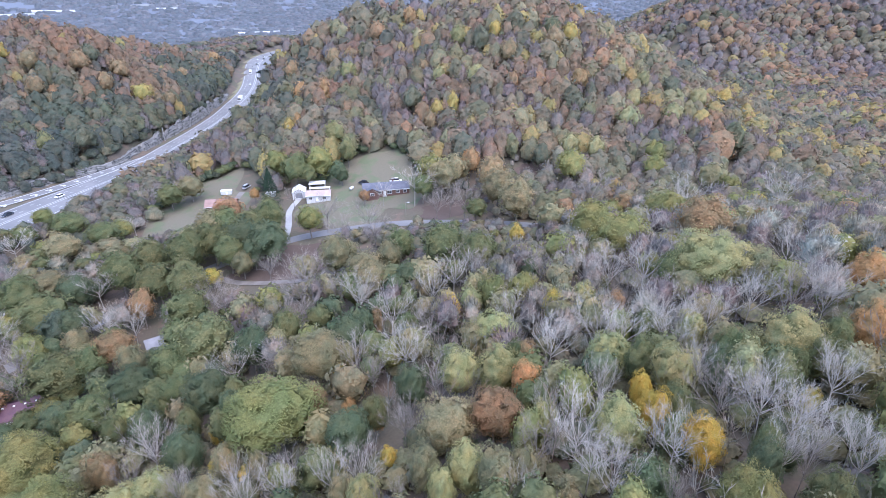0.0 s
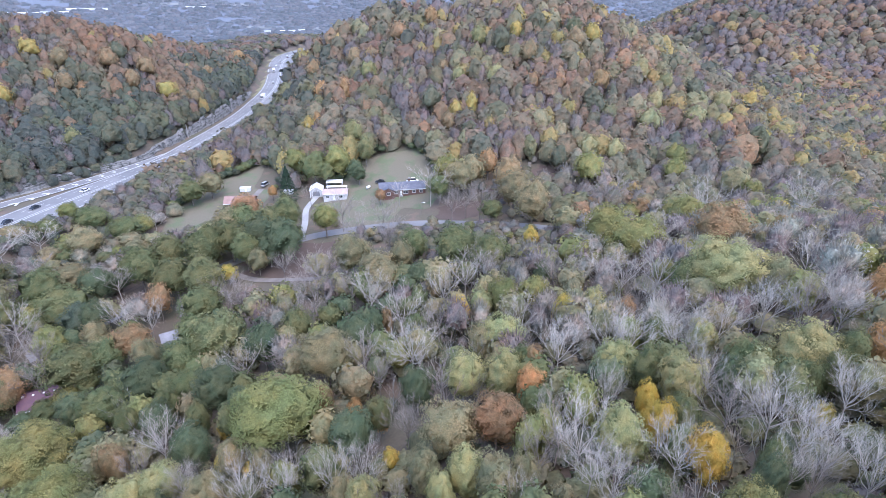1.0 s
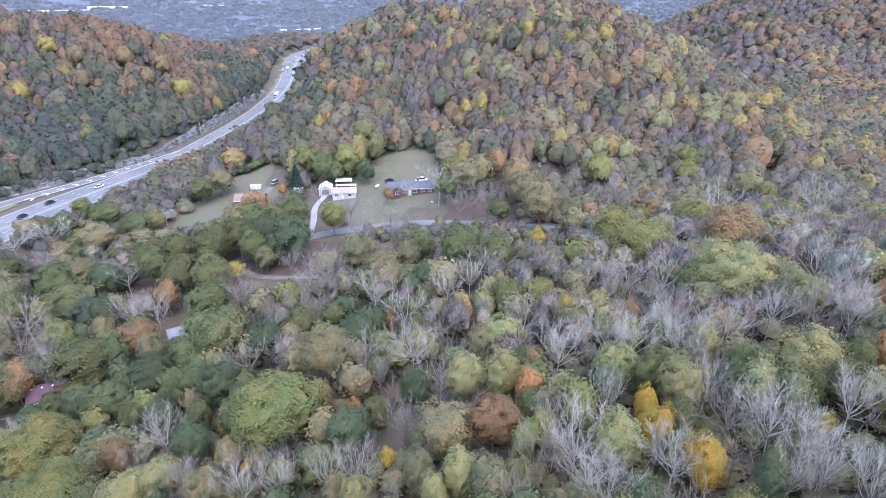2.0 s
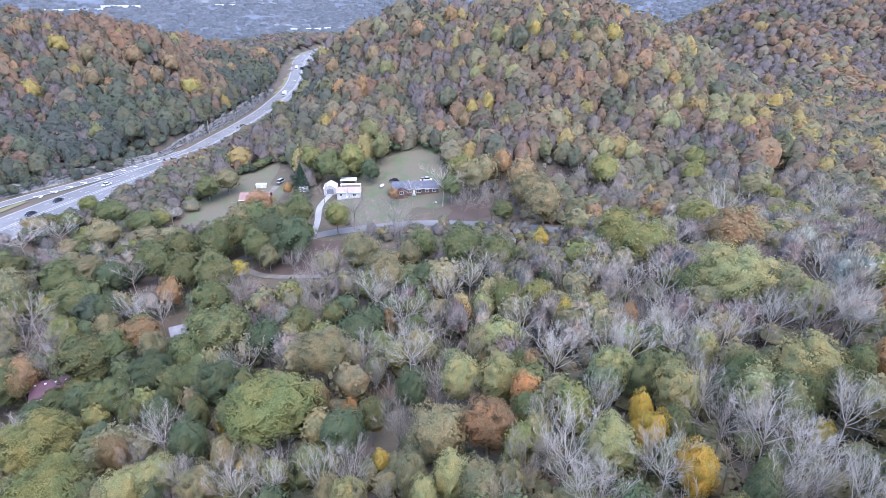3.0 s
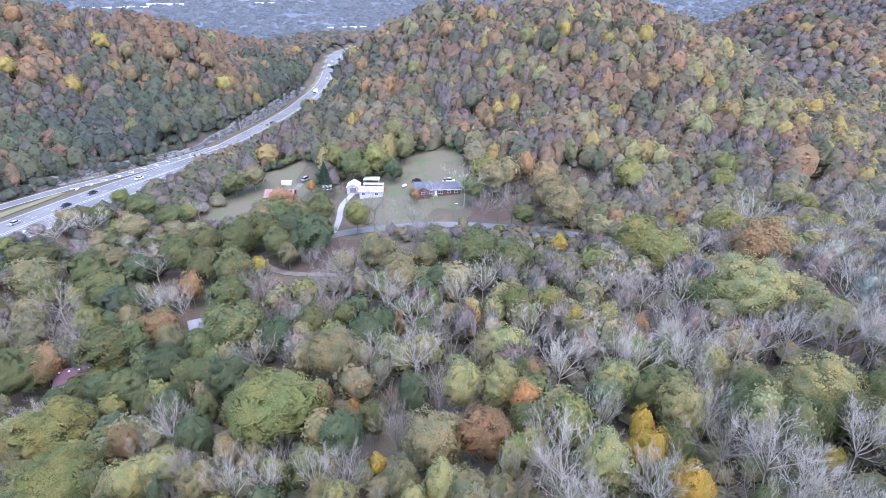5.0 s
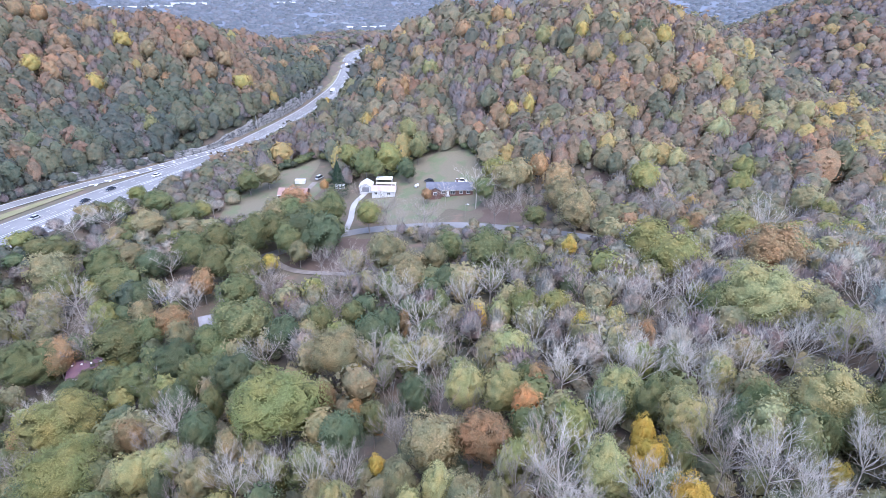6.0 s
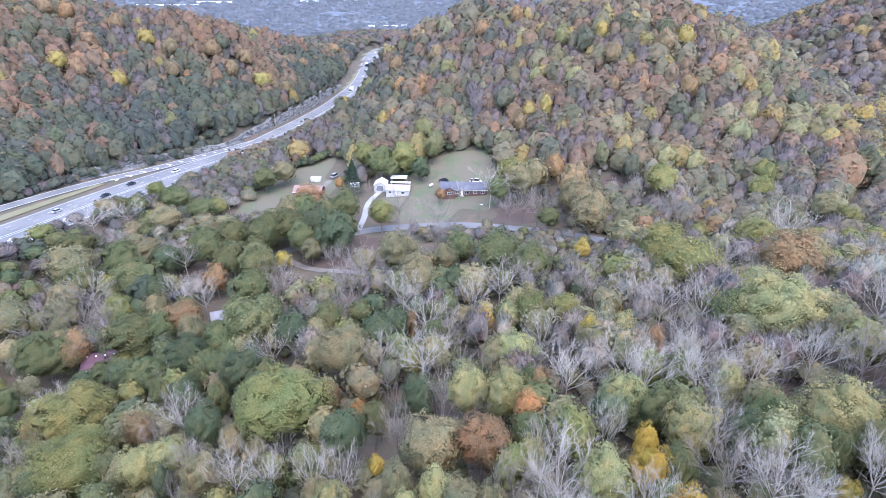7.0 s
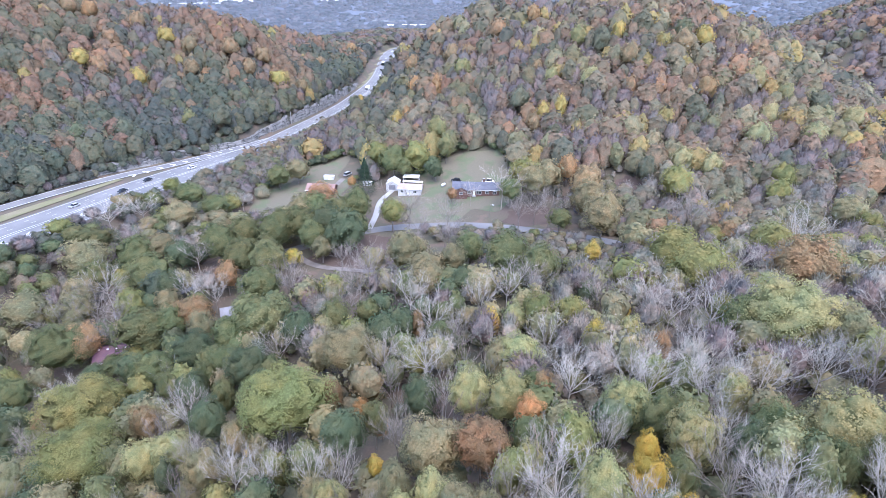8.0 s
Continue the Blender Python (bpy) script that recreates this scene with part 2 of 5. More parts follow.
def strip(name, a, b, mat, lift, label="", across=3, level=None, kind="structure"):
    """A paved strip between two lines of equal length, laid on the ground."""
    n = len(a)
    k = np.linspace(0, 1, across + 1)[None, :, None]
    p = a[:, None, :] * (1 - k) + b[:, None, :] * k
    x, y = p[..., 0], p[..., 1]
    z = (level(y) if level else ground_z(x.ravel(), y.ravel()).reshape(x.shape)) + lift
    v = np.stack([x, y, z], -1).reshape(-1, 3)
    i, j = np.meshgrid(np.arange(n - 1), np.arange(across), indexing="ij")
    q = (i * (across + 1) + j).ravel()
    f = np.stack([q, q + 1, q + across + 2, q + across + 1], 1)
    ob = new(name, mesh_of(name, v, f, mat))
    return tagged(ob, label, kind=kind)


def beside(line, off):
    """The line shifted to its right by off metres."""
    d = np.gradient(line, axis=0)
    d /= np.linalg.norm(d, axis=1)[:, None]
    return line + off * np.stack([d[:, 1], -d[:, 0]], 1)


# ---- ground ----


def axis(lo, a, b, hi, step, n):
    inner = np.arange(a, b, step)
    g = (np.linspace(0, 1, n + 1)[1:]) ** 2.6
    return np.concatenate([(a - (a - lo) * g)[::-1], inner, inner[-1] + (hi - inner[-1]) * g])


gx, gy = axis(-5600, -340, 250, 5600, 4.0, 46), axis(-5600, -90, 480, 5600, 4.0, 46)
GX, GY = np.meshgrid(gx, gy)
gv = np.stack([GX.ravel(), GY.ravel(), ground_z(GX.ravel(), GY.ravel())], 1)
nx = len(gx)
gi, gj = np.meshgrid(np.arange(len(gy) - 1), np.arange(nx - 1), indexing="ij")
gq = (gi * nx + gj).ravel()
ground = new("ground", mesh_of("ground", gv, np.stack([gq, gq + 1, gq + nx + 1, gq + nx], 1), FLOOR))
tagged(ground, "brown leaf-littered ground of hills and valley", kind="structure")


def patch(name, cx, cy, rx, ry, mat, lift, label, turn=0.0, seed=1):
    """A ground cover of uneven outline, laid over the land."""
    rng = np.random.default_rng(seed)
    n, rings = 72, 12
    a = np.linspace(0, 2 * np.pi, n, endpoint=False)
    edge = 1 + sum(0.13 / k**0.6 * np.sin((k + 1) * a + rng.uniform(0, 6.3)) for k in range(1, 11))
    v = []
    for k in range(rings + 1):
        u = k / rings * edge * rx * np.cos(a)
        w = k / rings * edge * ry * np.sin(a)
        c, s = math.cos(radians(turn)), math.sin(radians(turn))
        x, y = cx + u * c - w * s, cy + u * s + w * c
        v.append(np.stack([x, y, ground_z(x, y) + lift], 1))
    v = np.concatenate(v)
    f = [(k * n + i, k * n + (i + 1) % n, (k + 1) * n + (i + 1) % n, (k + 1) * n + i) for k in range(rings) for i in range(n)]
    return tagged(new(name, mesh_of(name, v, f, mat)), label, kind="structure")


patch("lawn_1", -34, 242, 30, 36, GRASS, 0.1, "mown green lawn round the brick house", 12, 3)
patch("lawn_2", -112, 232, 25, 48, GRASS, 0.1, "sloping green lawn beside the wood", 20, 5)
patch("fallen_leaf_cover", -60, 178, 24, 14, LITTER, 0.1, "open ground covered in brown fallen leaves", -5, 7)
# brown leaf cover that also stands in for the tree shade here
patch("fallen_leaf_cover", 3, 215, 14, 9, LITTER, 0.12, "open ground covered in brown fallen leaves", 0, 9)
patch("fallen_leaf_cover", 43, 248, 9, 9, LITTER, 0.1, "bare brown slope among the trees", 0, 11)

# ---- roads ----
strip("highway", WEST, EAST, ASPHALT, 0.0, "pale worn asphalt highway in a cutting", 6, road_level)
strip("ramp", beside(RAMP, -4.2), beside(RAMP, 4.2), ASPHALT, 0.03, "asphalt slip road joining the highway", 2, road_level)
STREET = spline([(-130, 130), (-117, 146), (-104, 164), (-88, 178), (-72, 190), (-58, 197), (-40, 201), (-20, 203), (2, 200.5), (22, 196), (45, 186), (75, 176)])
LANE = spline([(-88, 178), (-79, 170), (-70, 165), (-61, 163), (-50, 161), (-40, 158)])
DRIVE = spline([(-63, 197), (-65, 210), (-68, 224), (-66, 236)])
strip("street", beside(STREET, -2.8), beside(STREET, 2.8), ASPHALT, 0.17, "narrow grey residential street")
strip("lane", beside(LANE, -1.3), beside(LANE, 1.3), GRAVEL, 0.2, "pale gravel lane under the trees")
strip("driveway", beside(DRIVE, -1.35), beside(DRIVE, 1.35), CONCRETE, 0.22, "pale concrete driveway to the white-roofed house")

# ---- trees ----


def perp(n):
    h = np.where(np.abs(n[:, 2:3]) < 0.9, np.array([[0.0, 0, 1]]), np.array([[1.0, 0, 0]]))
    t = np.cross(n, h)
    return t / np.linalg.norm(t, axis=1)[:, None]


def cards(rng, p, n, size, out, soft=0.55):
    """Small leaf clumps: a three-cornered leaf at each place, facing n, shaded as part of the rounded crown."""
    k = len(p)
    n = n / np.linalg.norm(n, axis=1)[:, None]
    out = out / np.linalg.norm(out, axis=1)[:, None]
    n = np.where((n * out).sum(1)[:, None] < 0.1, n + 1.2 * out, n)
    n = n / np.linalg.norm(n, axis=1)[:, None]
    t = perp(n)
    b = np.cross(n, t)
    a = rng.uniform(0, 2 * np.pi, k)[:, None]
    u, w = t * np.cos(a) + b * np.sin(a), -t * np.sin(a) + b * np.cos(a)
    s = (size * rng.uniform(0.6, 1.4, k))[:, None]
    v = np.stack([p - u * s - w * s * 0.55, p + u * s - w * s * 0.55, p + w * s * 1.1], 1).reshape(-1, 3)
    f = np.concatenate([np.arange(3 * k).reshape(-1, 3), np.full((k, 1), -1)], 1)
    nn = soft * out + (1.15 - soft) * n
    return v, f, np.repeat(nn / np.linalg.norm(nn, axis=1)[:, None], 3, axis=0)


def tubes(seg, sides=3):
    """Tapered limbs from rows of start, end and the two radii."""
    seg = np.asarray(seg, float)
    p, q, r0, r1 = seg[:, 0:3], seg[:, 3:6], seg[:, 6:7], seg[:, 7:8]
    d = q - p
    d = d / np.maximum(np.linalg.norm(d, axis=1), 1e-6)[:, None]
    t = perp(d)
    b = np.cross(d, t)
    rings = []
    for c, r in ((p, r0), (q, r1)):
        for i in range(sides):
            a = 2 * np.pi * i / sides
            rings.append(c + r * (t * math.cos(a) + b * math.sin(a)))
    v = np.stack(rings, 1).reshape(-1, 3)
    base = (np.arange(len(seg)) * 2 * sides)[:, None]
    f = [np.concatenate([base + i, base + (i + 1) % sides, base + sides + (i + 1) % sides, base + sides + i], 1) for i in range(sides)]
    return v, np.concatenate(f), np.zeros_like(v)


def blades(rng, p, q, w):
    """Fine twigs as slim four-cornered slivers."""
    d = q - p
    d = d / np.maximum(np.linalg.norm(d, axis=1), 1e-6)[:, None]
    t = perp(d)
    b = np.cross(d, t)
    a = rng.uniform(0, 2 * np.pi, len(p))[:, None]
    u = (t * np.cos(a) + b * np.sin(a)) * w
    v = np.stack([p - u, p + u, q], 1).reshape(-1, 3)
    f = np.concatenate([np.arange(3 * len(p)).reshape(-1, 3), np.full((len(p), 1), -1)], 1)
    return v, f, np.zeros_like(v)


def join(*pieces):
    v, f, k, n = [], [], [], 0
    for a, b, c in pieces:
        v.append(a), f.append(np.where(b < 0, -1, b + n)), k.append(c)
        n += len(a)
    return np.concatenate(v), np.concatenate(f), np.concatenate(k)


R0, H0 = 5.0, 15.0


def dome(rng, n, size, lobes, tall, core, soft, full=0.8):
    """A crown of overlapping rounded boughs, each set with leaf clumps; crown radius 5 m, top at 15 m."""
    mid = np.array([0, 0, H0 - R0 * tall])
    i = np.arange(lobes) + 0.5
    zz = 1 - 1.72 * i / lobes
    ang = np.pi * (1 + 5**0.5) * i + rng.uniform(0, 6)
    rr = np.sqrt(np.maximum(0, 1 - zz**2))
    lobe = np.stack([rr * np.cos(ang), rr * np.sin(ang), zz], 1) + rng.normal(0, 0.1, (lobes, 3))
    lobe /= np.linalg.norm(lobe, axis=1)[:, None]
    wave, slant = rng.uniform(0, 6, 3), rng.uniform(-0.16, 0.16)

    def outline(d):
        az = np.arctan2(d[:, 1], d[:, 0])
        return 1 + 0.13 * np.sin(2 * az + wave[0]) + 0.08 * np.sin(3 * az + wave[1]) + 0.05 * np.sin(5 * az + wave[2]) - slant * d[:, 2]

    girth = R0 * (2.15 / lobes**0.5) * rng.uniform(0.82, 1.1, lobes)
    reach = outline(lobe) * rng.uniform(0.88, 1.05, lobes) * R0 - 0.66 * girth
    heart = lobe * reach[:, None] * np.array([1, 1, tall])
    k = rng.choice(lobes, n, p=girth**2 / (girth**2).sum())
    d = rng.normal(size=(n, 3)) + 0.95 * lobe[k] + np.array([0, 0, 0.45])
    d /= np.linalg.norm(d, axis=1)[:, None]
    bulge = rng.uniform(0.78, 1.08, n) * (1 + 0.12 * np.sin(d @ rng.normal(0, 6, (3, 1)))[:, 0])
    p = heart[k] + d * (girth[k] * bulge)[:, None] * np.array([1, 1, 0.86])
    face = 0.75 * d + 0.5 * lobe[k]
    # leaves between the boughs
    free = np.arange(n) % 4 == 0
    e = d[free]
    p[free] = e * (outline(e) * rng.uniform(0.84, 0.98, len(e)))[:, None] * R0 * np.array([1, 1, tall])
    face[free] = e
    leaves = cards(rng, p + mid, face + rng.normal(0, 0.5, d.shape), size, face, soft)
    # leaf-coloured filler added under the leaves along the boughs, against dark gaps
    m, rings = core
    az = np.linspace(0, 2 * np.pi, m, endpoint=False)
    grid = np.array([(math.cos(e) * math.cos(t), math.cos(e) * math.sin(t), math.sin(e)) for e in np.linspace(-0.8, 1.42, rings + 1) for t in az] + [(0.0, 0.0, 1.0)])
    flat = heart / np.array([1, 1, tall])
    along = grid @ flat.T
    gap = girth**2 - ((flat**2).sum(1) - along**2)
    hit = np.where(gap > 0, along + np.sqrt(np.maximum(gap, 0)), 0.86 * R0)
    far, near = hit.max(1), hit.argmax(1)
    far = np.maximum(far, 0.86 * R0) * full * rng.uniform(0.92, 1.08, len(grid))
    gf = grid * far[:, None] - flat[near]
    gf = gf / np.linalg.norm(gf, axis=1)[:, None] + 0.6 * grid
    v = grid * far[:, None] * np.array([1, 1, tall])
    f = np.array([(k * m + i, k * m + (i + 1) % m, (k + 1) * m + (i + 1) % m, (k + 1) * m + i) for k in range(rings) for i in range(m)] + [(rings * m + i, rings * m + (i + 1) % m, (rings + 1) * m, -1) for i in range(m)])
    return join((v + mid, f, gf / np.linalg.norm(gf, axis=1)[:, None]), leaves), mid + heart * 0.95


def stem(rng, tips, girth=0.26, sides=5):
    """A tapered trunk with a limb to each of the tips."""
    bend = rng.normal(0, 0.25, (4, 2))
    zs = np.array([-1.0, 3.0, 6.0, 9.0])
    pts = np.stack([bend[:, 0] * zs / 6, bend[:, 1] * zs / 6, zs], 1)
    rad = girth * np.array([1.25, 0.95, 0.75, 0.5])
    seg = [(*pts[k], *pts[k + 1], rad[k], rad[k + 1]) for k in range(3)]
    for t in tips:
        z = rng.uniform(4.5, 8.5)
        s = np.array([np.interp(z, zs, pts[:, 0]), np.interp(z, zs, pts[:, 1]), z])
        m = s * 0.5 + t * 0.5 + np.array([0, 0, -0.5])
        seg += [(*s, *m, girth * 0.42, girth * 0.27), (*m, *t, girth * 0.27, girth * 0.08)]
    return tubes(seg, sides)


def bare(rng, limbs=8, kids=6, shoots=6, sprigs=3, w=0.03, girth=0.2):
    """A leafless tree: limbs that sweep out and up, branches along them, and fine upright twigs."""
    seg, a, b = [], [], []
    up = np.array([0, 0, 1.0])
    fork = rng.uniform(5.0, 7.0)
    lean = rng.normal(0, 0.06, 2)
    foot = np.array([lean[0] * fork, lean[1] * fork, fork])
    seg.append((0, 0, -1, *foot, girth * 1.25, girth * 0.95))

    def branch(o, g, length, rad, pieces, bend):
        """A curved limb from o along g that turns upward as it goes."""
        pts, step = [o], length / pieces
        for _ in range(pieces):
            g = g + bend * up + rng.normal(0, 0.13, 3)
            g = g / np.linalg.norm(g)
            pts.append(pts[-1] + g * step)
        rads = np.linspace(rad, rad * 0.3, pieces + 1)
        return np.array(pts), rads

    def aside(g, spread):
        side = np.cross(g, rng.normal(size=3))
        g = g + spread * side / max(np.linalg.norm(side), 1e-6)
        return g / np.linalg.norm(g)

    for k in range(limbs):
        az = 2 * np.pi * (k + rng.uniform(-0.35, 0.35)) / limbs
        out = 0.15 if k == 0 else rng.uniform(0.5, 1.35)
        g = np.array([math.cos(az) * out, math.sin(az) * out, 1.0])
        g /= np.linalg.norm(g)
        start = foot + up * rng.uniform(-0.9, 1.6) * (k > 0)
        length = (H0 - start[2]) * (1.0 + 0.12 * out) * rng.uniform(0.78, 1.0)
        line, rads = branch(start, g, length, girth * rng.uniform(0.5, 0.8), 5, 0.12)
        flat = np.linalg.norm(line[:, :2], axis=1).max()
        if flat > R0:
            line[:, :2] *= R0 / flat
        line[:, 2] = np.minimum(line[:, 2], H0 - 0.4)
        seg += [(*line[j], *line[j + 1], rads[j], rads[j + 1]) for j in range(5)]
        for c in range(kids):
            t = 0.28 + 0.7 * (c + rng.uniform(0, 0.9)) / kids
            j = min(int(t * 5), 4)
            o = line[j] + (line[j + 1] - line[j]) * (t * 5 - j)
            d = (line[j + 1] - line[j]) / np.linalg.norm(line[j + 1] - line[j])
            twig, tr = branch(o, aside(d, rng.uniform(0.5, 0.95)), rng.uniform(2.2, 4.0) * (1.2 - 0.65 * t), rads[j] * 0.5, 3, 0.14)
            seg += [(*twig[q], *twig[q + 1], tr[q], tr[q + 1]) for q in range(3)]
            for e in range(shoots):
                u = 0.2 + 0.8 * (e + rng.uniform(0, 0.9)) / shoots
                q = min(int(u * 3), 2)
                o2 = twig[q] + (twig[q + 1] - twig[q]) * (u * 3 - q)
                d2 = (twig[q + 1] - twig[q]) / np.linalg.norm(twig[q + 1] - twig[q])
                g2 = aside(d2, rng.uniform(0.4, 0.8)) + 0.2 * up
                e2 = o2 + g2 * rng.uniform(0.8, 1.6)
                a.append((o2, w * 1.5)), b.append(e2)
                for _ in range(sprigs):
                    o3 = o2 + (e2 - o2) * rng.uniform(0.25, 0.95)
                    a.append((o3, w)), b.append(o3 + (aside(g2, 0.6) + 0.15 * up) * rng.uniform(0.4, 0.95))
    widths = np.array([r for _, r in a])[:, None]
    return tubes(seg), blades(rng, np.array([o for o, _ in a]), np.array(b), widths)


def conifer(rng, n, size):
    """A narrow evergreen cone of drooping sprays."""
    t = rng.uniform(0, 1, n) ** 0.7
    az = rng.uniform(0, 2 * np.pi, n)
    r = (1 - t * 0.97) * R0 * rng.uniform(0.72, 1.05, n) * (1 + 0.16 * np.sin(t * 60))
    z = 0.8 + t * (H0 - 0.8)
    p = np.stack([r * np.cos(az), r * np.sin(az), z], 1)
    nn = np.stack([np.cos(az), np.sin(az), np.full(n, 0.7)], 1) + rng.normal(0, 0.4, (n, 3))
    return cards(rng, p, nn, size, nn)


# leaves, their size, lobes and inner mass, for trees close by, in the near wood, in the valley and on the hills
LEVELS = {5: (17000, 0.085, 62, (18, 9)), 4: (7600, 0.13, 46, (16, 8)), 3: (2900, 0.2, 34, (12, 6)), 2: (950, 0.3, 26, (10, 5)), 1: (330, 0.54, 20, (9, 4)), 0: (165, 0.72, 14, (7, 4)), -1: (76, 0.98, 10, (6, 3)), -2: (30, 1.4, 8, (6, 2))}
BARE_LEVELS = {4: (11, 8, 6, 3, 0.011, 0.115), 3: (10, 7, 5, 2, 0.016, 0.115), 2: (8, 6, 4, 1, 0.022, 0.12), 1: (6, 4, 4, 1, 0.035, 0.12)}


def grown(kind, rng, fine):
    """The bark and the crown of one kind of tree; fine: how near it stands, 4 to -1."""
    n, size, lobes, core = LEVELS[4 if kind == "conifer" else fine]
    if kind == "conifer":
        return tubes([(0, 0, -1, 0, 0, H0 * 0.8, 0.3, 0.1)], 5), conifer(rng, n, size)
    if kind == "bare" and fine > 0:
        return bare(rng, *BARE_LEVELS[fine])
    tall = rng.uniform(1.05, 1.32) if fine > 0 else rng.uniform(1.25, 1.75)
    hazy = kind in ("bare", "haze")
    crown, tips = dome(rng, n // 3 if hazy else n, size * (0.5 if hazy else 1), lobes, tall, core, 0.7 if fine > 1 else 0.85, (0.66 if hazy else 0.81) if fine < 2 else 0.79)
    if hazy:
        # a haze of upright twigs round a closer middle
        q = n * 2
        d = rng.normal(size=(q, 3)) + np.array([0, 0, 0.6])
        d /= np.linalg.norm(d, axis=1)[:, None]
        p = d * np.array([1, 1, tall]) * R0 * rng.uniform(0.5, 0.9, (q, 1)) + np.array([0, 0, H0 - R0 * tall])
        twig = blades(rng, p, p + d * rng.uniform(0.6, 1.5, (q, 1)) + np.array([0, 0, 0.8]), {-2: 0.4, -1: 0.24, 0: 0.14, 1: 0.1}[fine])
        crown = join(crown, (twig[0], twig[1], np.repeat(d, 3, axis=0)))
    wood = stem(rng, tips[: max(0, 3 * min(fine, 4))], 0.26, 5 if fine > 2 else 3)
    return wood, crown


LABELS = {
    "G": ("leafy", "broad leafy tree with dull green leaves", "tree"),
    "L": ("leafy", "broad tree with fading yellow-green leaves", "tree"),
    "K": ("leafy", "tree with pale yellow-green autumn leaves", "tree"),
    "J": ("leafy", "upright tree in glowing golden orange leaf", "tree"),
    "Y": ("leafy", "tree in bright golden yellow autumn leaf", "tree"),
    "O": ("leafy", "tree in bright orange autumn leaf", "tree"),
    "R": ("leafy", "rounded tree with rusty red-brown leaves", "tree"),
    "T": ("leafy", "tree with thinning tan and olive leaves", "tree"),
    "A": ("leafy", "tree with brownish orange autumn leaves", "tree"),
    "D": ("leafy", "dense dark green tree among bare ones", "tree"),
    "E": ("leafy", "dark bluish green tree with the slope's shade in its leaf colour", "tree"),
    "P": ("bare", "leafless tree with a brownish purple haze of twigs", "bare tree"),
    "B": ("bare", "leafless grey tree with fine upright twigs", "bare tree"),
    "W": ("bare", "leafless tree with pale whitish branches", "bare tree"),
    "C": ("conifer", "dark green cone-shaped evergreen tree", "evergreen"),
}
TWIG_B = surface("grey_twigs", (0.4, 0.355, 0.3), (0.5, 0.448, 0.385), 0.5, 6.0, 0.9, 0.2)
TWIG_P = surface("brownish_twigs", (0.265, 0.225, 0.19), (0.35, 0.302, 0.258), 0.5, 6.0, 0.9, 0.2)
TWIG_W = surface("pale_twigs", (0.46, 0.418, 0.362), (0.56, 0.512, 0.45), 0.5, 6.0, 0.9, 0.2)
WOOD_OF = {"B": (PALE_BARK, TWIG_B), "P": (BARK, TWIG_P), "W": (PALE_BARK, TWIG_W)}
models = {}


def model(code, fine, variant):
    """The two meshes of a tree, made once and shared."""
    key = (code if code in "BPW" else LABELS[code][0], fine, variant)
    if key not in models:
        rng = np.random.default_rng(101 * variant + 7 * fine + len(key[0]) + sum(map(ord, key[0])))
        wood, crown = grown(LABELS[code][0], rng, fine)
        bark, leaf = WOOD_OF.get(code, (BARK, LEAF))
        models[key] = (mesh_of("trunk", wood[0], wood[1], bark), mesh_of("crown", crown[0], crown[1], leaf, crown[2]))
    return models[key]


tree_rng = random.Random(5)


def tree(code, x, y, r, group, fine, h):
    """One tree at x, y with the crown radius r and the height h."""
    kind, label, category = LABELS[code]
    wood, crown = model(code, fine, tree_rng.randrange(5))
    e = new("conifer" if code == "C" else "tree")
    z = float(ground_z(np.array([x]), np.array([y]))[0])
    wide = r * tree_rng.uniform(0.98, 1.08) * (1.2 if kind == "bare" else 1.0) / R0
    e.matrix_world = Matrix.LocRotScale((x, y, z), Euler((0, 0, tree_rng.uniform(0, 6.28))), (wide, wide, h / H0))
    tagged(e, label, category, group)
    t, c = new("trunk", wood), new("crown", crown)
    t.parent = c.parent = e
    k = tree_rng.uniform(0.86, 1.16)
    tint = TINTS[code]
    c.color = (tint[0] * k * tree_rng.uniform(0.93, 1.07), tint[1] * k, tint[2] * k, 1)
    return e


# the near wood: x, y and crown radius of each tree
NEAR_A = [
    (-94.1, 145, 3.7), (-116, 106.7, 4.9), (-90, 122.5, 5.2), (-65.6, 75.8, 2.8), (-16, 111.4, 1.7), (-24.2, 81.4, 2.2),
    (15.3, 82.4, 2), (-97.6, 76.7, 2.6),
]
NEAR_B = [
    (-134.7, 134.8, 5.9), (-115.3, 157.7, 5.5), (-101.2, 135.9, 4.9), (-91.2, 133.9, 4.5), (-49, 102, 3.8), (-90.8, 76.8, 3.9),
    (-55.3, 75.7, 4.4), (-45, 64.3, 2.7), (-31.8, 59, 3.5), (-24.1, 59, 3.1), (-22.6, 125.7, 4.5), (-12.4, 111.7, 4.9),
    (-2.7, 122.8, 3.8), (3, 129.3, 4.8), (-19.1, 96.6, 2.9), (-11.6, 59.3, 2.7), (-16.7, 58.9, 2.7), (-6.4, 56.5, 1.4),
    (-7.8, 89.7, 4.5), (-1.5, 81.4, 3.3), (15, 100, 3.8), (16.2, 65.2, 2.3), (19, 51.4, 3.1), (35.2, 119.5, 5.1),
    (39.6, 113.4, 4.3), (47.1, 112.1, 5.2), (47.7, 82.8, 4), (40.7, 86.3, 4.4), (29.4, 86.2, 4.1), (75.8, 106.8, 4.7),
    (67.4, 81.8, 3.7), (42.7, 55.4, 4),
]
NEAR_B1 = [
    (52.2, 57, 3.1), (24.9, 68.9, 2.4), (46.4, 43.6, 2.7), (21.5, 47.5, 3), (9.6, 48.7, 2.1), (-98.1, 83.6, 4.4),
]
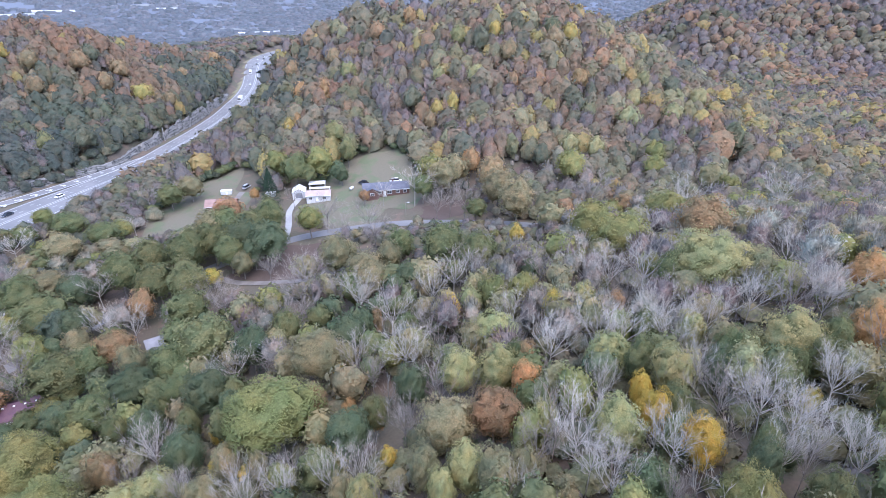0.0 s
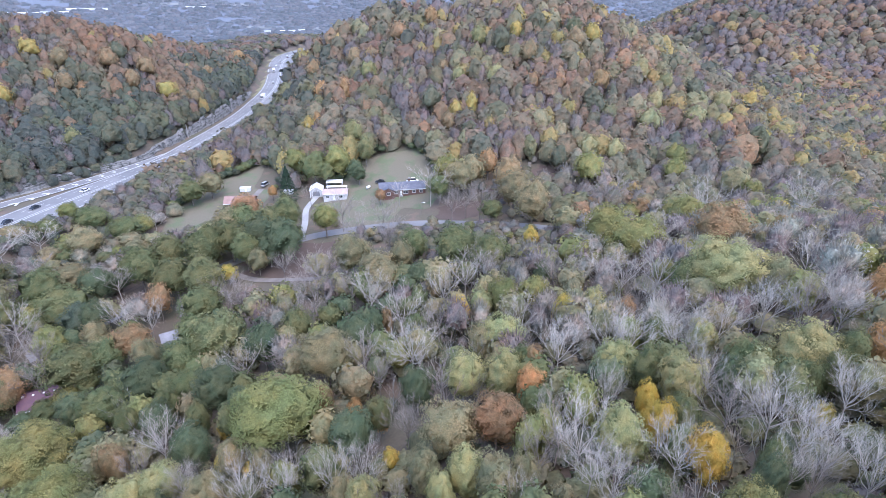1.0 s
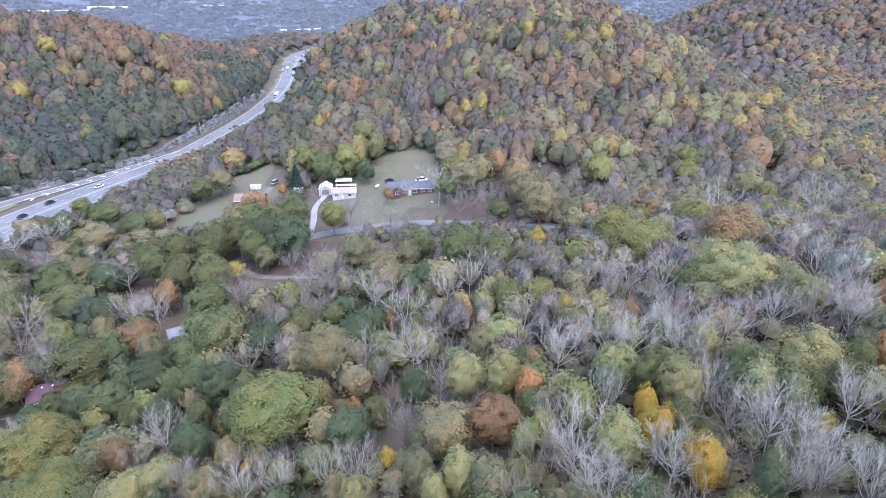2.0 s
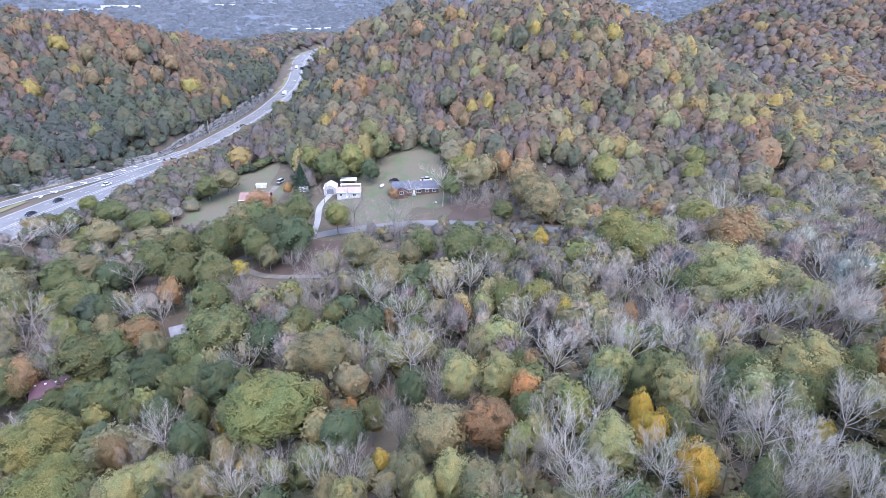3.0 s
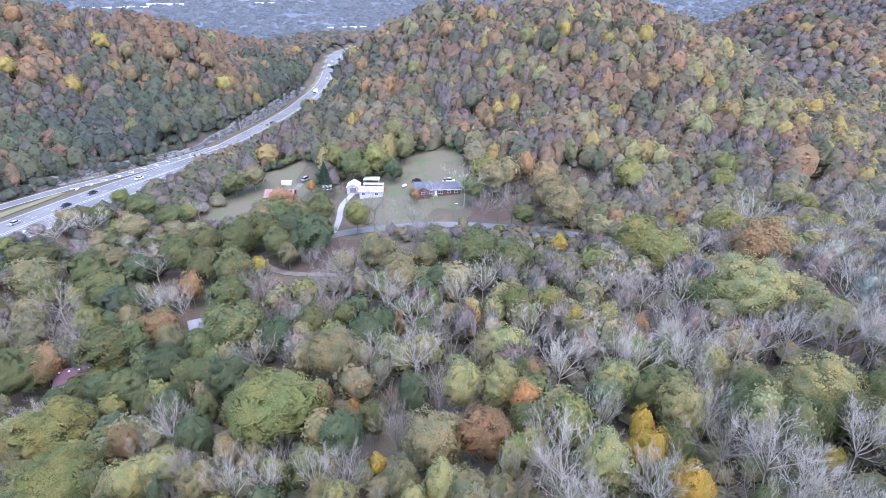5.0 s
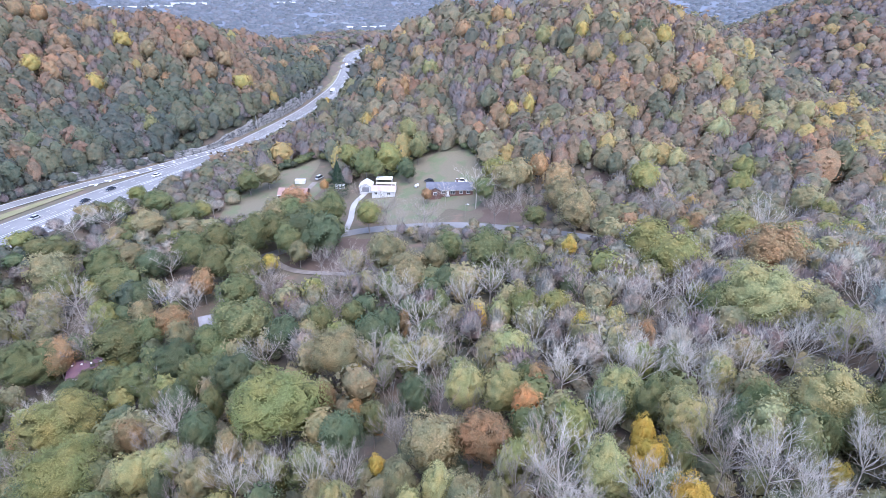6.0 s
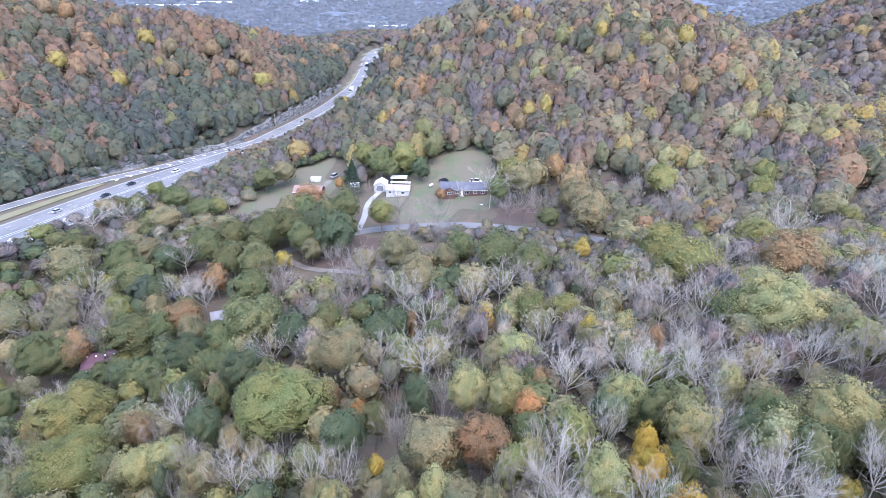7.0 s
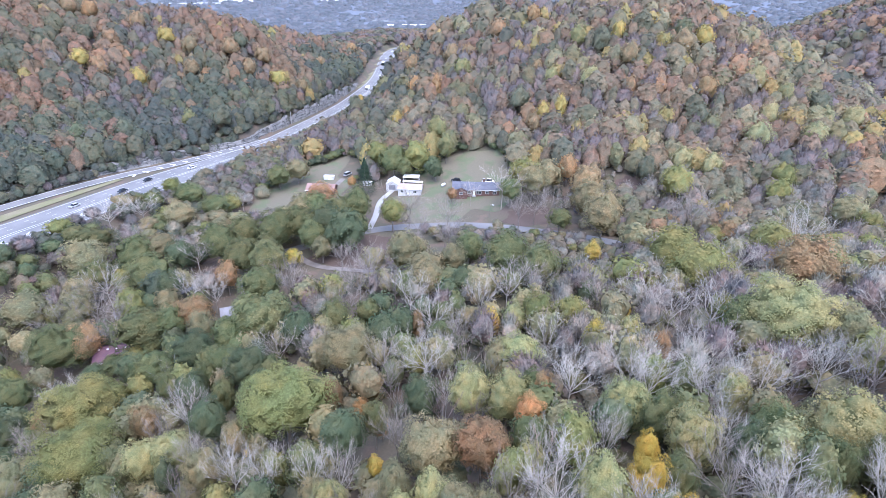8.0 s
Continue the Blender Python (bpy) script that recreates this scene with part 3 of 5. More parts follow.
NEAR_D = [
    (-122.5, 157.1, 5.2), (-111.9, 138.5, 4.3), (-73.7, 101.4, 5.6), (-50.9, 92.4, 4.5), (-46.2, 108.2, 4.5), (-88.4, 95.8, 3.9),
    (-62.1, 86.8, 3.2), (-47.6, 73.9, 3.8), (-43.6, 86.7, 2.4), (-46.1, 60.2, 2.1), (-9.7, 133.8, 3.9), (-21.8, 104.6, 4.2),
    (-15.8, 67.9, 3.7), (-5.7, 80, 2.9), (22.6, 126.2, 2.3), (42.8, 67.3, 1.9), (42.8, 50, 1.6), (37.4, 46, 1.9),
    (-105, 73.7, 3.2),
]
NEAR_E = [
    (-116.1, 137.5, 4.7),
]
NEAR_G = [
    (-143.2, 138.6, 5.2), (-124.5, 143.7, 6.7), (-139.5, 154, 6.3), (-75.4, 136.3, 6.2), (-100.1, 112.6, 7.1), (-95.2, 117.7, 4.8),
    (-67.4, 109, 4.6), (-60.4, 113.5, 7.4), (-60.1, 96.6, 3.7), (-80, 94.7, 4.8), (-70.7, 88.6, 2.8), (-62.8, 91.4, 2.6),
    (-51.6, 83.8, 2.6), (-39.5, 114.9, 4), (-7.8, 103.7, 2.8), (-12, 73.2, 2.2), (13.7, 82.9, 2.2), (51.3, 105.4, 4.2),
    (33.1, 73.7, 2.9), (37.5, 84.2, 2.6), (33.3, 60.5, 2.1), (45.9, 70.7, 2.6), (54.9, 63.9, 2.1), (59.9, 68.5, 2.2),
    (39.4, 49.2, 1.7), (50.6, 63.2, 1.9), (40.2, 39.5, 2), (-121.3, 102.5, 7.1), (-118.3, 85.7, 4.1),
]
NEAR_J = [
    (30.2, 65.5, 1.8), (29.7, 59.1, 2.4), (32.8, 51.3, 2.6),
]
NEAR_K = [
    (57, 103.1, 7), (46.5, 67.8, 1.8),
    (-54.1, 63.6, 3.7), (-48.8, 64.9, 3.4), (3.3, 55.3, 2.9), (-11.1, 53.5, 2.5), (-0.2, 52.3, 2.1), (3.1, 79.7, 3.3),
    (10.6, 90.9, 4), (10, 78.9, 3.9), (15, 62.6, 1.9), (30.7, 102.8, 2.4), (28.5, 75.9, 3.5), (35.9, 68, 3.1),
    (43.4, 79.1, 2.5), (53.5, 69, 4.6), (24.4, 58, 3.4),
]
NEAR_L = [
    (-117.8, 126.3, 4.8), (-86, 79, 8.2), (-70.6, 64.2, 7), (-31.1, 75.5, 7.7), (12.2, 112.9, 4), (19.2, 112.7, 3.4),
    (33.1, 41.5, 2.5),
]
NEAR_O = [
    (-18, 80.6, 1.6), (-11.8, 75.7, 1.2), (14, 73.7, 2.4), (76.6, 85.7, 3.6), (65.3, 69.7, 2.9),
]
NEAR_P = [
    (-126.7, 121.3, 7), (-116.4, 120.4, 5.9), (-111, 109.8, 4.9), (-37.5, 96.9, 3), (-57, 71.3, 2.7), (-42.5, 142, 6.5),
    (-28.4, 129.8, 4.4), (-39, 121.3, 4.2), (-3, 101.2, 3.9), (-13.8, 86.3, 3.1), (-6.2, 67.9, 2.9), (25.3, 123.3, 4.5),
    (10.1, 132, 4.2), (13.5, 56.5, 2.7), (40.1, 103, 4.2), (62.5, 83.2, 4.6), (69.5, 89.8, 3.3), (38.4, 58.6, 3.9),
    (41.7, 45.4, 2.2), (26.7, 44.1, 1.7), (-89.4, 68.1, 4.4), (-135, 115.1, 5.3),
]
NEAR_R = [
    (8.1, 64.9, 3.9), (35.2, 95.2, 2.2),
]
NEAR_T = [
    (-151.1, 144, 7.2), (-140.4, 129.1, 4.9), (-123.5, 110.4, 4.4), (-80.8, 114.4, 3.7), (-105.7, 129.6, 3.8), (-38.3, 60.6, 2.9),
    (-37.3, 68.6, 2.6), (-30.9, 66, 1.7), (-27.3, 95.7, 5.9), (-20.1, 136.1, 4.5), (-14.6, 55.3, 1.9), (0.7, 64.3, 4.3),
    (-2.7, 56.7, 2.5), (7.3, 52, 3), (6.6, 91.7, 3.1), (10.6, 53, 2), (65.9, 100.4, 3.9), (14.7, 46.5, 2.2),
    (-147.8, 115, 7.2), (-84.8, 60.3, 3.8), (-134.1, 120.8, 5.4),
]
NEAR_W = [
    (19.8, 82, 4.2), (19, 58.1, 4.2), (57.1, 86.5, 3.5), (40.2, 78.9, 3.9), (31.5, 81.4, 3.9), (39.6, 68.3, 2.6),
    (45.7, 49.7, 2.3), (41, 47.7, 2.3), (29.6, 51.3, 3.3), (44.4, 51.8, 2.8),
]
NEAR_Y = [
    (-75.1, 95.9, 1.2), (-41.7, 72.2, 1.3), (-34.6, 68.5, 1.3), (-45.1, 82.4, 1.6), (-22.7, 94.6, 1.5), (-8.8, 64.9, 1.4),
    (2, 109.2, 2.3), (24.6, 102.2, 2.4), (31.8, 122.3, 1.3), (51.1, 59.1, 1.3), (26.4, 50.3, 1.5),
]
# the valley
PLACES_T = [
    (112.4, 217.2, 6), (-23.3, 144.4, 5.1), (-17.1, 152.3, 4.4), (-135.8, 162.7, 8), (-69.8, 168, 3.8), (-145.5, 186.8, 8), (27.7, 190, 7.3),
    (-88.8, 192.4, 6.7), (22.6, 209.6, 8), (-0.7, 226.1, 8), (5.1, 231.3, 7.5), (-118.6, 241.8, 8), (-34.8, 156.2, 5.6), (-44.5, 155.5, 4.2),
    (-33, 163.5, 4.4),
]
PLACES_D = [
    (-67.7, 174, 4.7), (-62.1, 174.7, 8), (-73.5, 181.6, 8), (-47.5, 244.5, 3.5), (-49.4, 246.3, 3.8),
]
PLACES_B = [
    (59.3, 145, 5.1), (-167.3, 172.1, 8), (84.9, 178, 8), (-162.1, 183.7, 6.9), (124.7, 187.5, 8), (-129.5, 208.8, 4.1), (-12.3, 220.1, 6.7),
    (-25.9, 221.7, 3.7),
]
PLACES_G = [
    (10, 141.2, 5.6), (25.4, 142.2, 3), (-0.1, 147.3, 6.7), (-80.8, 150.8, 6.4), (-92.5, 153.4, 6.3), (-162.4, 157.8, 6.4),
    (-14.1, 163.2, 4.7), (-110.1, 163.7, 8), (-103.4, 171.4, 8), (-90.6, 172.4, 8), (-76.1, 173.3, 5.2), (-84.4, 180.7, 8),
    (-62.6, 184.1, 4.4), (-72.8, 187.4, 7.7), (-83.6, 192.4, 7.1), (12.9, 197.4, 3.9), (-135.7, 198.3, 8), (-68.5, 198.8, 5.9),
    (-154.4, 205.7, 8), (-8.8, 221.9, 4.9), (-124.7, 233.8, 7.3), (-63.3, 244.5, 4.4), (-69, 246.2, 6.7),
]
PLACES_A = [
    (52, 199.5, 3),
    (68.5, 193.5, 3.6),
    (69.6, 133.4, 6.8), (20.8, 224.6, 7.3),
]
PLACES_P = [
    (-40.7, 133.4, 5), (-63.2, 137.1, 4.7), (-72.3, 146.4, 4.7), (-150.1, 164.3, 8), (-35.5, 164.5, 4.6), (-24.1, 174.8, 5.5), (58.5, 195.6, 6.6),
    (-2.4, 200.4, 4.5), (8.6, 202.4, 5.4), (2.7, 206, 5.4), (-65.7, 223.8, 3.9), (-133.7, 232.2, 7.4), (-24.6, 173.8, 4), (-37.8, 182.1, 5.1),
    (-29.6, 195.5, 5), (-46.2, 199.1, 5.6), (-57, 157.5, 4.2),
]
PLACES_L = [
    (100.6, 251.3, 5),
    (95.9, 237.6, 4.9),
    (116.8, 210.9, 4.6),
    (48.8, 134.5, 6.3), (44.9, 149, 7.7), (72.9, 163.5, 5.8), (-51.9, 195.1, 5), (-132.4, 204.3, 4.9), (-167.7, 210.4, 4.5),
    (-4.8, 232.1, 8), (56.7, 232.4, 7.7), (-58.9, 250.1, 7.2), (-80.6, 255.9, 5.8),
]
PLACES_Y = [
    (-79.4, 163.9, 2.7), (24.7, 165.8, 2.8), 
]
PLACES_O = [
    (-86.4, 234.7, 2.5), (12.4, 248.3, 4.4),
]
PLACES_R = [
    (-86.3, 201.9, 6.9),(-34.5, 223.4, 2.5),
]
PLACES_W = [
    (71.6, 138.7, 4.2),
]
PLACES_C = [
    (-77.8, 230.6, 5.6),
]
# the hills
HILL_A = [
    (-317, 377, 8), (-271, 373, 6.9), (-258, 353, 6.7), (-231, 383, 7.1), (-198, 400, 5.5), (-237, 513, 6.5), (37, 318, 5.4),
    (62, 325, 6), (169, 309, 6.2), (152, 288, 4), (-71, 370, 7.4), (-102, 383, 6.3), (-11, 323, 3.8), (-7, 280, 4.3),
    (24, 238, 4.4),
]
HILL_D = [
    (-250, 241, 6.6), (63, 336, 5.5), (142, 263, 7.4),
]
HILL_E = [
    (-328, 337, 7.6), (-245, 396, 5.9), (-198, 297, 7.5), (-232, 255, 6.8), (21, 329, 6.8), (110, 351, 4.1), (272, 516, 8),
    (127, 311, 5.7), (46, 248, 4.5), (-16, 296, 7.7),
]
HILL_K = [
    (98, 317, 6.4), (112, 314, 4.3), (102, 296, 4.7), (141, 306, 5.6), (119, 283, 6.4), (94, 276, 6.9), (73, 253, 4.7),
    (61, 255, 5.1), (18, 307, 5.1), (-2, 313, 4),
]
HILL_L = [
    (-214, 288, 6), (9, 338, 5.8), (-57, 341, 6.2), (-56, 278, 6.5), (-47, 262, 4.5),
]
HILL_O = [
    (-351, 369, 8), (-237, 590, 8), (-22, 391, 6.3), (74, 303, 5.1), (242, 610, 7.2), (-70, 328, 5.4), (-87, 342, 4.6),
    (-81, 303, 3.2), (13, 244, 4.6),
]
HILL_R = [
    (-361, 361, 8), (-314, 345, 8), (-300, 315, 7.2), (-247, 386, 7.5), (-229, 401, 8), (-43, 381, 7.4), (266, 554, 8),
    (-57, 359, 6.4),
]
HILL_Y = [
    (-290, 373, 6.1), (-312, 314, 6.5), (-280, 326, 5.6), (-213, 393, 7.2), (-149, 399, 4.2), (30, 336, 4.1), (73, 334, 5.2),
    (161, 317, 5.5), (249, 453, 5.8), (151, 273, 3.3), (-84, 297, 4.1), (-3, 287, 4.3), (5, 291, 3.8),
]
NEAR = [("A", NEAR_A), ("B", NEAR_B), ("B", NEAR_B1), ("D", NEAR_D), ("E", NEAR_E), ("G", NEAR_G), ("J", NEAR_J), ("K", NEAR_K), ("L", NEAR_L), ("O", NEAR_O), ("P", NEAR_P), ("R", NEAR_R), ("T", NEAR_T), ("W", NEAR_W), ("Y", NEAR_Y)]
VALLEY = [("T", PLACES_T), ("D", PLACES_D), ("B", PLACES_B), ("G", PLACES_G), ("A", PLACES_A), ("P", PLACES_P), ("L", PLACES_L), ("Y", PLACES_Y), ("O", PLACES_O), ("R", PLACES_R), ("W", PLACES_W), ("C", PLACES_C)]
ON_HILLS = [("A", HILL_A), ("D", HILL_D), ("E", HILL_E), ("K", HILL_K), ("L", HILL_L), ("O", HILL_O), ("R", HILL_R), ("Y", HILL_Y)]

PLACED = []
for code, places in NEAR:
    for x, y, r in places:
        h = 2.6 * r + 2.5 if r < 1.7 else min(19, max(9, 8.5 + 1.15 * r))
        tree(code, x, y, r, "trees of the near wood", 5 if r > 5.4 and y < 110 and code not in "BPW" else 4 if y < 100 else 3, h)
        PLACED.append((x, y, r))
for code, places in VALLEY:
    for x, y, r in places:
        r = min(r, 6.6)
        tree(code, x, y, r, "trees of the valley", 3 if y < 215 else 2, 3.2 * r if code == "C" else (1.75 if x < -115 else 2.6) * r + 1.0)
        PLACED.append((x, y, r))
for code, places in ON_HILLS:
    for x, y, r in places:
        e = tree(code, x, y, min(r * 0.9, 5.6), "trees of the hills", 2 if y < 330 else 1, 10.0 + 1.1 * r)
        # leaf colours pulled a third of the way to one dull tan tone
        for c in e.children:
            c.color = [0.66 * a + 0.34 * b for a, b in zip(c.color, (0.25, 0.225, 0.165, 1))]
        PLACED.append((x, y, r))
# low trees before the two houses in the wood
for code, x, y, r, h in (("G", -104.6, 104.2, 3.4, 6.6), ("D", -107.8, 100.4, 3.6, 6.4), ("L", -100.6, 107.6, 3.2, 6.8), ("G", -97.2, 112.0, 3.6, 8.5), ("G", -75.2, 128.4, 4.4, 10.5), ("D", -80.5, 123.0, 3.2, 5.5)):
    tree(code, x, y, r, "trees of the near wood", 3, h)
    PLACED.append((x, y, r))
PLACED = np.array(PLACED)

# ---- woods ----
stock = {}


def bulk(kind, fine):
    """Five joined tree shapes of a kind, with a mark of which corners are bark."""
    if (kind, fine) not in stock:
        out = []
        for k in range(5):
            wood, crown = grown(kind, np.random.default_rng(900 + k + 31 * fine + len(kind)), fine)
            v, f, nn = join(wood, crown)
            mark = np.zeros(len(v), bool)
            mark[: len(wood[0])] = True
            out.append((v, f, nn, mark))
        stock[kind, fine] = out
    return stock[kind, fine]


def wood(name, label, x, y, r, h, codes, fine, seed):
    """A stand of trees as one mesh, each tinted by kind; coarse and hillside stands carry painted haze."""
    rng = np.random.default_rng(seed)
    z = ground_z(x, y)
    vs, fs, ts, ns, n = [], [], [], [], 0
    turn = rng.uniform(0, 6.28, len(x))
    lean = rng.normal(0, 0.06, (len(x), 2))
    # leaf normals tipped up on coarse and hillside trees, which flattens their shading
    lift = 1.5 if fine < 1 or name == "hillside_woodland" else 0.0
    wide = rng.uniform(0.84, 1.19, len(x))
    bark = np.array([0.17, 0.145, 0.125])
    tints = np.array([TINTS[c] for c in codes])
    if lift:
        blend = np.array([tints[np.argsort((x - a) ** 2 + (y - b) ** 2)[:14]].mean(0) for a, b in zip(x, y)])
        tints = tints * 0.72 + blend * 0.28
    for i in range(len(x)):
        code = codes[i]
        kind = LABELS[code][0]
        if kind == "bare" and (name == "hillside_woodland" or y[i] > 125 or (y[i] > 85 and i % 2)):
            kind = "haze"
        v, f, nn, mark = bulk(kind, fine)[rng.integers(0, 5)]
        c, s = math.cos(turn[i]), math.sin(turn[i])
        k, hk = r[i] / R0, h[i] / H0
        vs.append(np.stack([(v[:, 0] * c - v[:, 1] * s) * k * wide[i] + x[i] + lean[i, 0] * v[:, 2] * hk, (v[:, 0] * s + v[:, 1] * c) * k / wide[i] + y[i] + lean[i, 1] * v[:, 2] * hk, v[:, 2] * hk + z[i]], 1))
        fs.append(np.where(f < 0, -1, f + n))
        ns.append(np.stack([nn[:, 0] * c - nn[:, 1] * s, nn[:, 0] * s + nn[:, 1] * c, nn[:, 2] + lift * (~mark)], 1))
        n += len(v)
        col = tints[i] * rng.uniform(0.9, 1.12) * rng.uniform(0.96, 1.04, 3)
        # haze put into the tint: dulled, then lifted towards blue
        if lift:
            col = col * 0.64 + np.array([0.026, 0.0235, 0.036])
        own = col * 1.08 if kind == "bare" else bark
        if kind == "bare" and fine > 0:
            col = col * 0.86
        ts.append(np.where(mark[:, None], own, col))
    me = mesh_of(name, np.concatenate(vs), np.concatenate(fs), WOODS, np.concatenate(ns))
    t = np.concatenate(ts)
    at = me.attributes.new("tint", "FLOAT_COLOR", "POINT")
    at.data.foreach_set("color", np.concatenate([t, np.ones((len(t), 1))], 1).astype(np.float32).ravel())
    return tagged(new(name, me), label, "woodland", kind="stuff")


def scatter(x0, x1, y0, y1, step, seed):
    rng = np.random.default_rng(seed)
    x, y = np.meshgrid(np.arange(x0, x1, step), np.arange(y0, y1, step))
    x = x + (np.arange(len(x)) % 2)[:, None] * step / 2
    x, y = x.ravel(), y.ravel()
    return x + rng.uniform(-0.38, 0.38, len(x)) * step, y + rng.uniform(-0.38, 0.38, len(x)) * step


def pick(rng, n, table):
    return rng.choice(list(table), n, p=np.array(list(table.values())) / sum(table.values()))


def drift(x, y, size, seed):
    """A slow wave over the plan, 0 to 1, by which kinds of tree gather."""
    a = np.sin(x / size + seed) + np.sin(y / size * 1.3 + 2 * seed) + np.sin((x + y) / size * 0.7 + 3 * seed)
    return 0.5 + a / 6


def gathered(rng, x, y, table, size, seed, pull=2.2):
    """Kinds of tree drawn from a table, each kind thicker in its own drifts."""
    keys = list(table)
    w = np.stack([table[k] * np.exp(pull * (2 * drift(x, y, size * (1 + 0.13 * i), seed + 1.7 * i) - 1)) for i, k in enumerate(keys)], 1)
    w = np.cumsum(w / w.sum(1)[:, None], 1)
    return np.array(keys)[(rng.uniform(0, 1, len(x))[:, None] > w).sum(1).clip(0, len(keys) - 1)]


def on_road(x, y, gap):
    left = np.minimum(np.interp(y, WEST[:, 1], WEST[:, 0]), np.where(y < 305, np.interp(-y, -RAMP[:, 1], RAMP[:, 0]) - 4, 0))
    return (x > left - gap - 5) & (x < np.interp(y, EAST[:, 1], EAST[:, 0]) + gap)


def ellipse(x, y, cx, cy, rx, ry):
    return ((x - cx) / rx) ** 2 + ((y - cy) / ry) ** 2 < 1


def open_ground(x, y):
    """Where no wood grows: roads, lawns, houses and yards."""
    o = on_road(x, y, 5)
    o |= near_line(x, y, STREET[::2]) < 6
    o |= near_line(x, y, LANE[::2]) < 4
    o |= ellipse(x, y, -34, 240, 27, 33) | ellipse(x, y, -108, 240, 22, 37) | ellipse(x, y, -66, 232, 15, 22)
    o |= ellipse(x, y, -58, 174, 32, 23) | ellipse(x, y, 4, 214, 15, 11) | ellipse(x, y, 43, 246, 10, 10)
    o |= ellipse(x, y, -80, 124, 10, 12) | ellipse(x, y, -104, 104, 14, 15) | ellipse(x, y, -110, 152, 7, 8)
    o |= ellipse(x, y, -116, 212, 15, 19) | ellipse(x, y, -92, 224, 16, 18) | ellipse(x, y, -64, 210, 8, 13)
    return o


def free_of(x, y, share):
    ok = np.ones(len(x), bool)
    for px, py, pr in PLACED:
        ok &= (x - px) ** 2 + (y - py) ** 2 > (share * pr + 1.2) ** 2
    return ok


# the slope below the eye
rng = np.random.default_rng(19)
x, y = scatter(-38, 64, -41, 22, 9.0, 18)
r = rng.uniform(4.2, 6.2, len(x))
codes = pick(rng, len(x), {"G": 3, "L": 1, "T": 3, "P": 1, "D": 1, "A": 1})
under = (abs(x - 9) < 27) & (abs(y) < 21)
for k, fine in ((under, 3), (~under, 1)):
    wood("woodland", "mixed green and tan trees on the slope below", x[k], y[k], r[k], 2.7 * r[k], codes[k], fine, 17)

# the near wood, between the trees placed one by one
rng = np.random.default_rng(21)
x, y = scatter(-200, 160, 22, 135, 6.4, 22)
ok = ~open_ground(x, y) & free_of(x, y, 0.7) & (x < 62 + y * 0.92) & (x > -30 - y * 1.2)
x, y = x[ok], y[ok]
east = smooth(x + 0.25 * (y - 80), -10, 25) > rng.uniform(0, 1, len(x))
far = pick(rng, len(x), {"B": 5, "P": 3.5, "T": 3, "K": 1, "L": 1, "W": 0.4})
codes = np.where(east & (y > 88), far, np.where(east, pick(rng, len(x), {"B": 2.5, "G": 2.6, "D": 0.8, "L": 3, "K": 1.5, "W": 0.2, "T": 3.5, "P": 1.6}), pick(rng, len(x), {"G": 4, "L": 2, "T": 3, "B": 2, "D": 2.5, "P": 1})))
r = rng.uniform(2.4, 3.9, len(x))
h = 6.0 + r + rng.uniform(0, 2.6, len(x))
for lo, hi, fine in ((0, 72, 2), (72, 140, 1)):
    k = (y >= lo) & (y < hi)
    wood("woodland", "mixed green and bare trees filling the near slope", x[k], y[k], r[k], h[k], codes[k], fine, 23 + fine)

x, y = scatter(-8, 150, 40, 150, 11.0, 44)
ok = ~open_ground(x, y) & free_of(x, y, 0.45) & (x < 60 + y * 0.92) & (x + 0.25 * (y - 80) > -2)
x, y = x[ok], y[ok]
r = rng.uniform(2.8, 4.6, len(x))
wood("bare_woodland", "leafless grey saplings between the taller trees", x, y, r, r * 2.1 + rng.uniform(2, 4.5, len(x)), pick(rng, len(x), {"B": 4, "P": 2.5, "W": 0.8}), 1, 45)

x, y = scatter(-120, 140, 34, 125, 5.4, 52)
ok = (x < 60 + y * 0.92) & (x > -30 - y) & free_of(x, y, 0.3) & ~open_ground(x, y)
x, y = x[ok], y[ok]
r = rng.uniform(1.4, 2.8, len(x))
codes = pick(rng, len(x), {"G": 3, "L": 3, "K": 3, "T": 4, "P": 2})
for k, fine in ((y < 85, 0), (y >= 85, -1)):
    wood("undergrowth", "green and yellowish shrubs and saplings under the taller trees", x[k], y[k], r[k], r[k] * 1.75, codes[k], fine, 53)

x, y = scatter(14, 112, 36, 84, 4.2, 56)
ok = (x < 60 + y * 0.92) & free_of(x, y, 0.2)
x, y = x[ok], y[ok]
r = rng.uniform(1.2, 2.4, len(x))
wood("undergrowth", "olive green shrubs filling the gaps between leafless trees", x, y, r * 1.1, r * 1.8, pick(rng, len(x), {"G": 3, "K": 4, "T": 2, "L": 3}), 0, 57)

# bushes along the far edges of the lawns
edge = []
for cx, cy, rx, ry, a0, a1 in ((-34, 242, 28, 34, -15, 195), (-108, 240, 23, 38, 10, 235)):
    for a in np.radians(np.arange(a0, a1, 3.6)):
        edge.append((cx + rx * math.cos(a) * (1 + 0.1 * math.sin(3 * a + cx)) * rng.uniform(0.88, 1.16), cy + ry * math.sin(a) * (1 + 0.1 * math.sin(3 * a + cx)) * rng.uniform(0.88, 1.14)))
edge = np.array(edge)
edge = edge[~ellipse(edge[:, 0], edge[:, 1], -66, 232, 13, 18) & ~ellipse(edge[:, 0], edge[:, 1], -116, 216, 16, 18) & ~on_road(edge[:, 0], edge[:, 1], 3) & (near_line(edge[:, 0], edge[:, 1], STREET[::2]) > 5)]
r = rng.uniform(1.6, 3.4, len(edge))
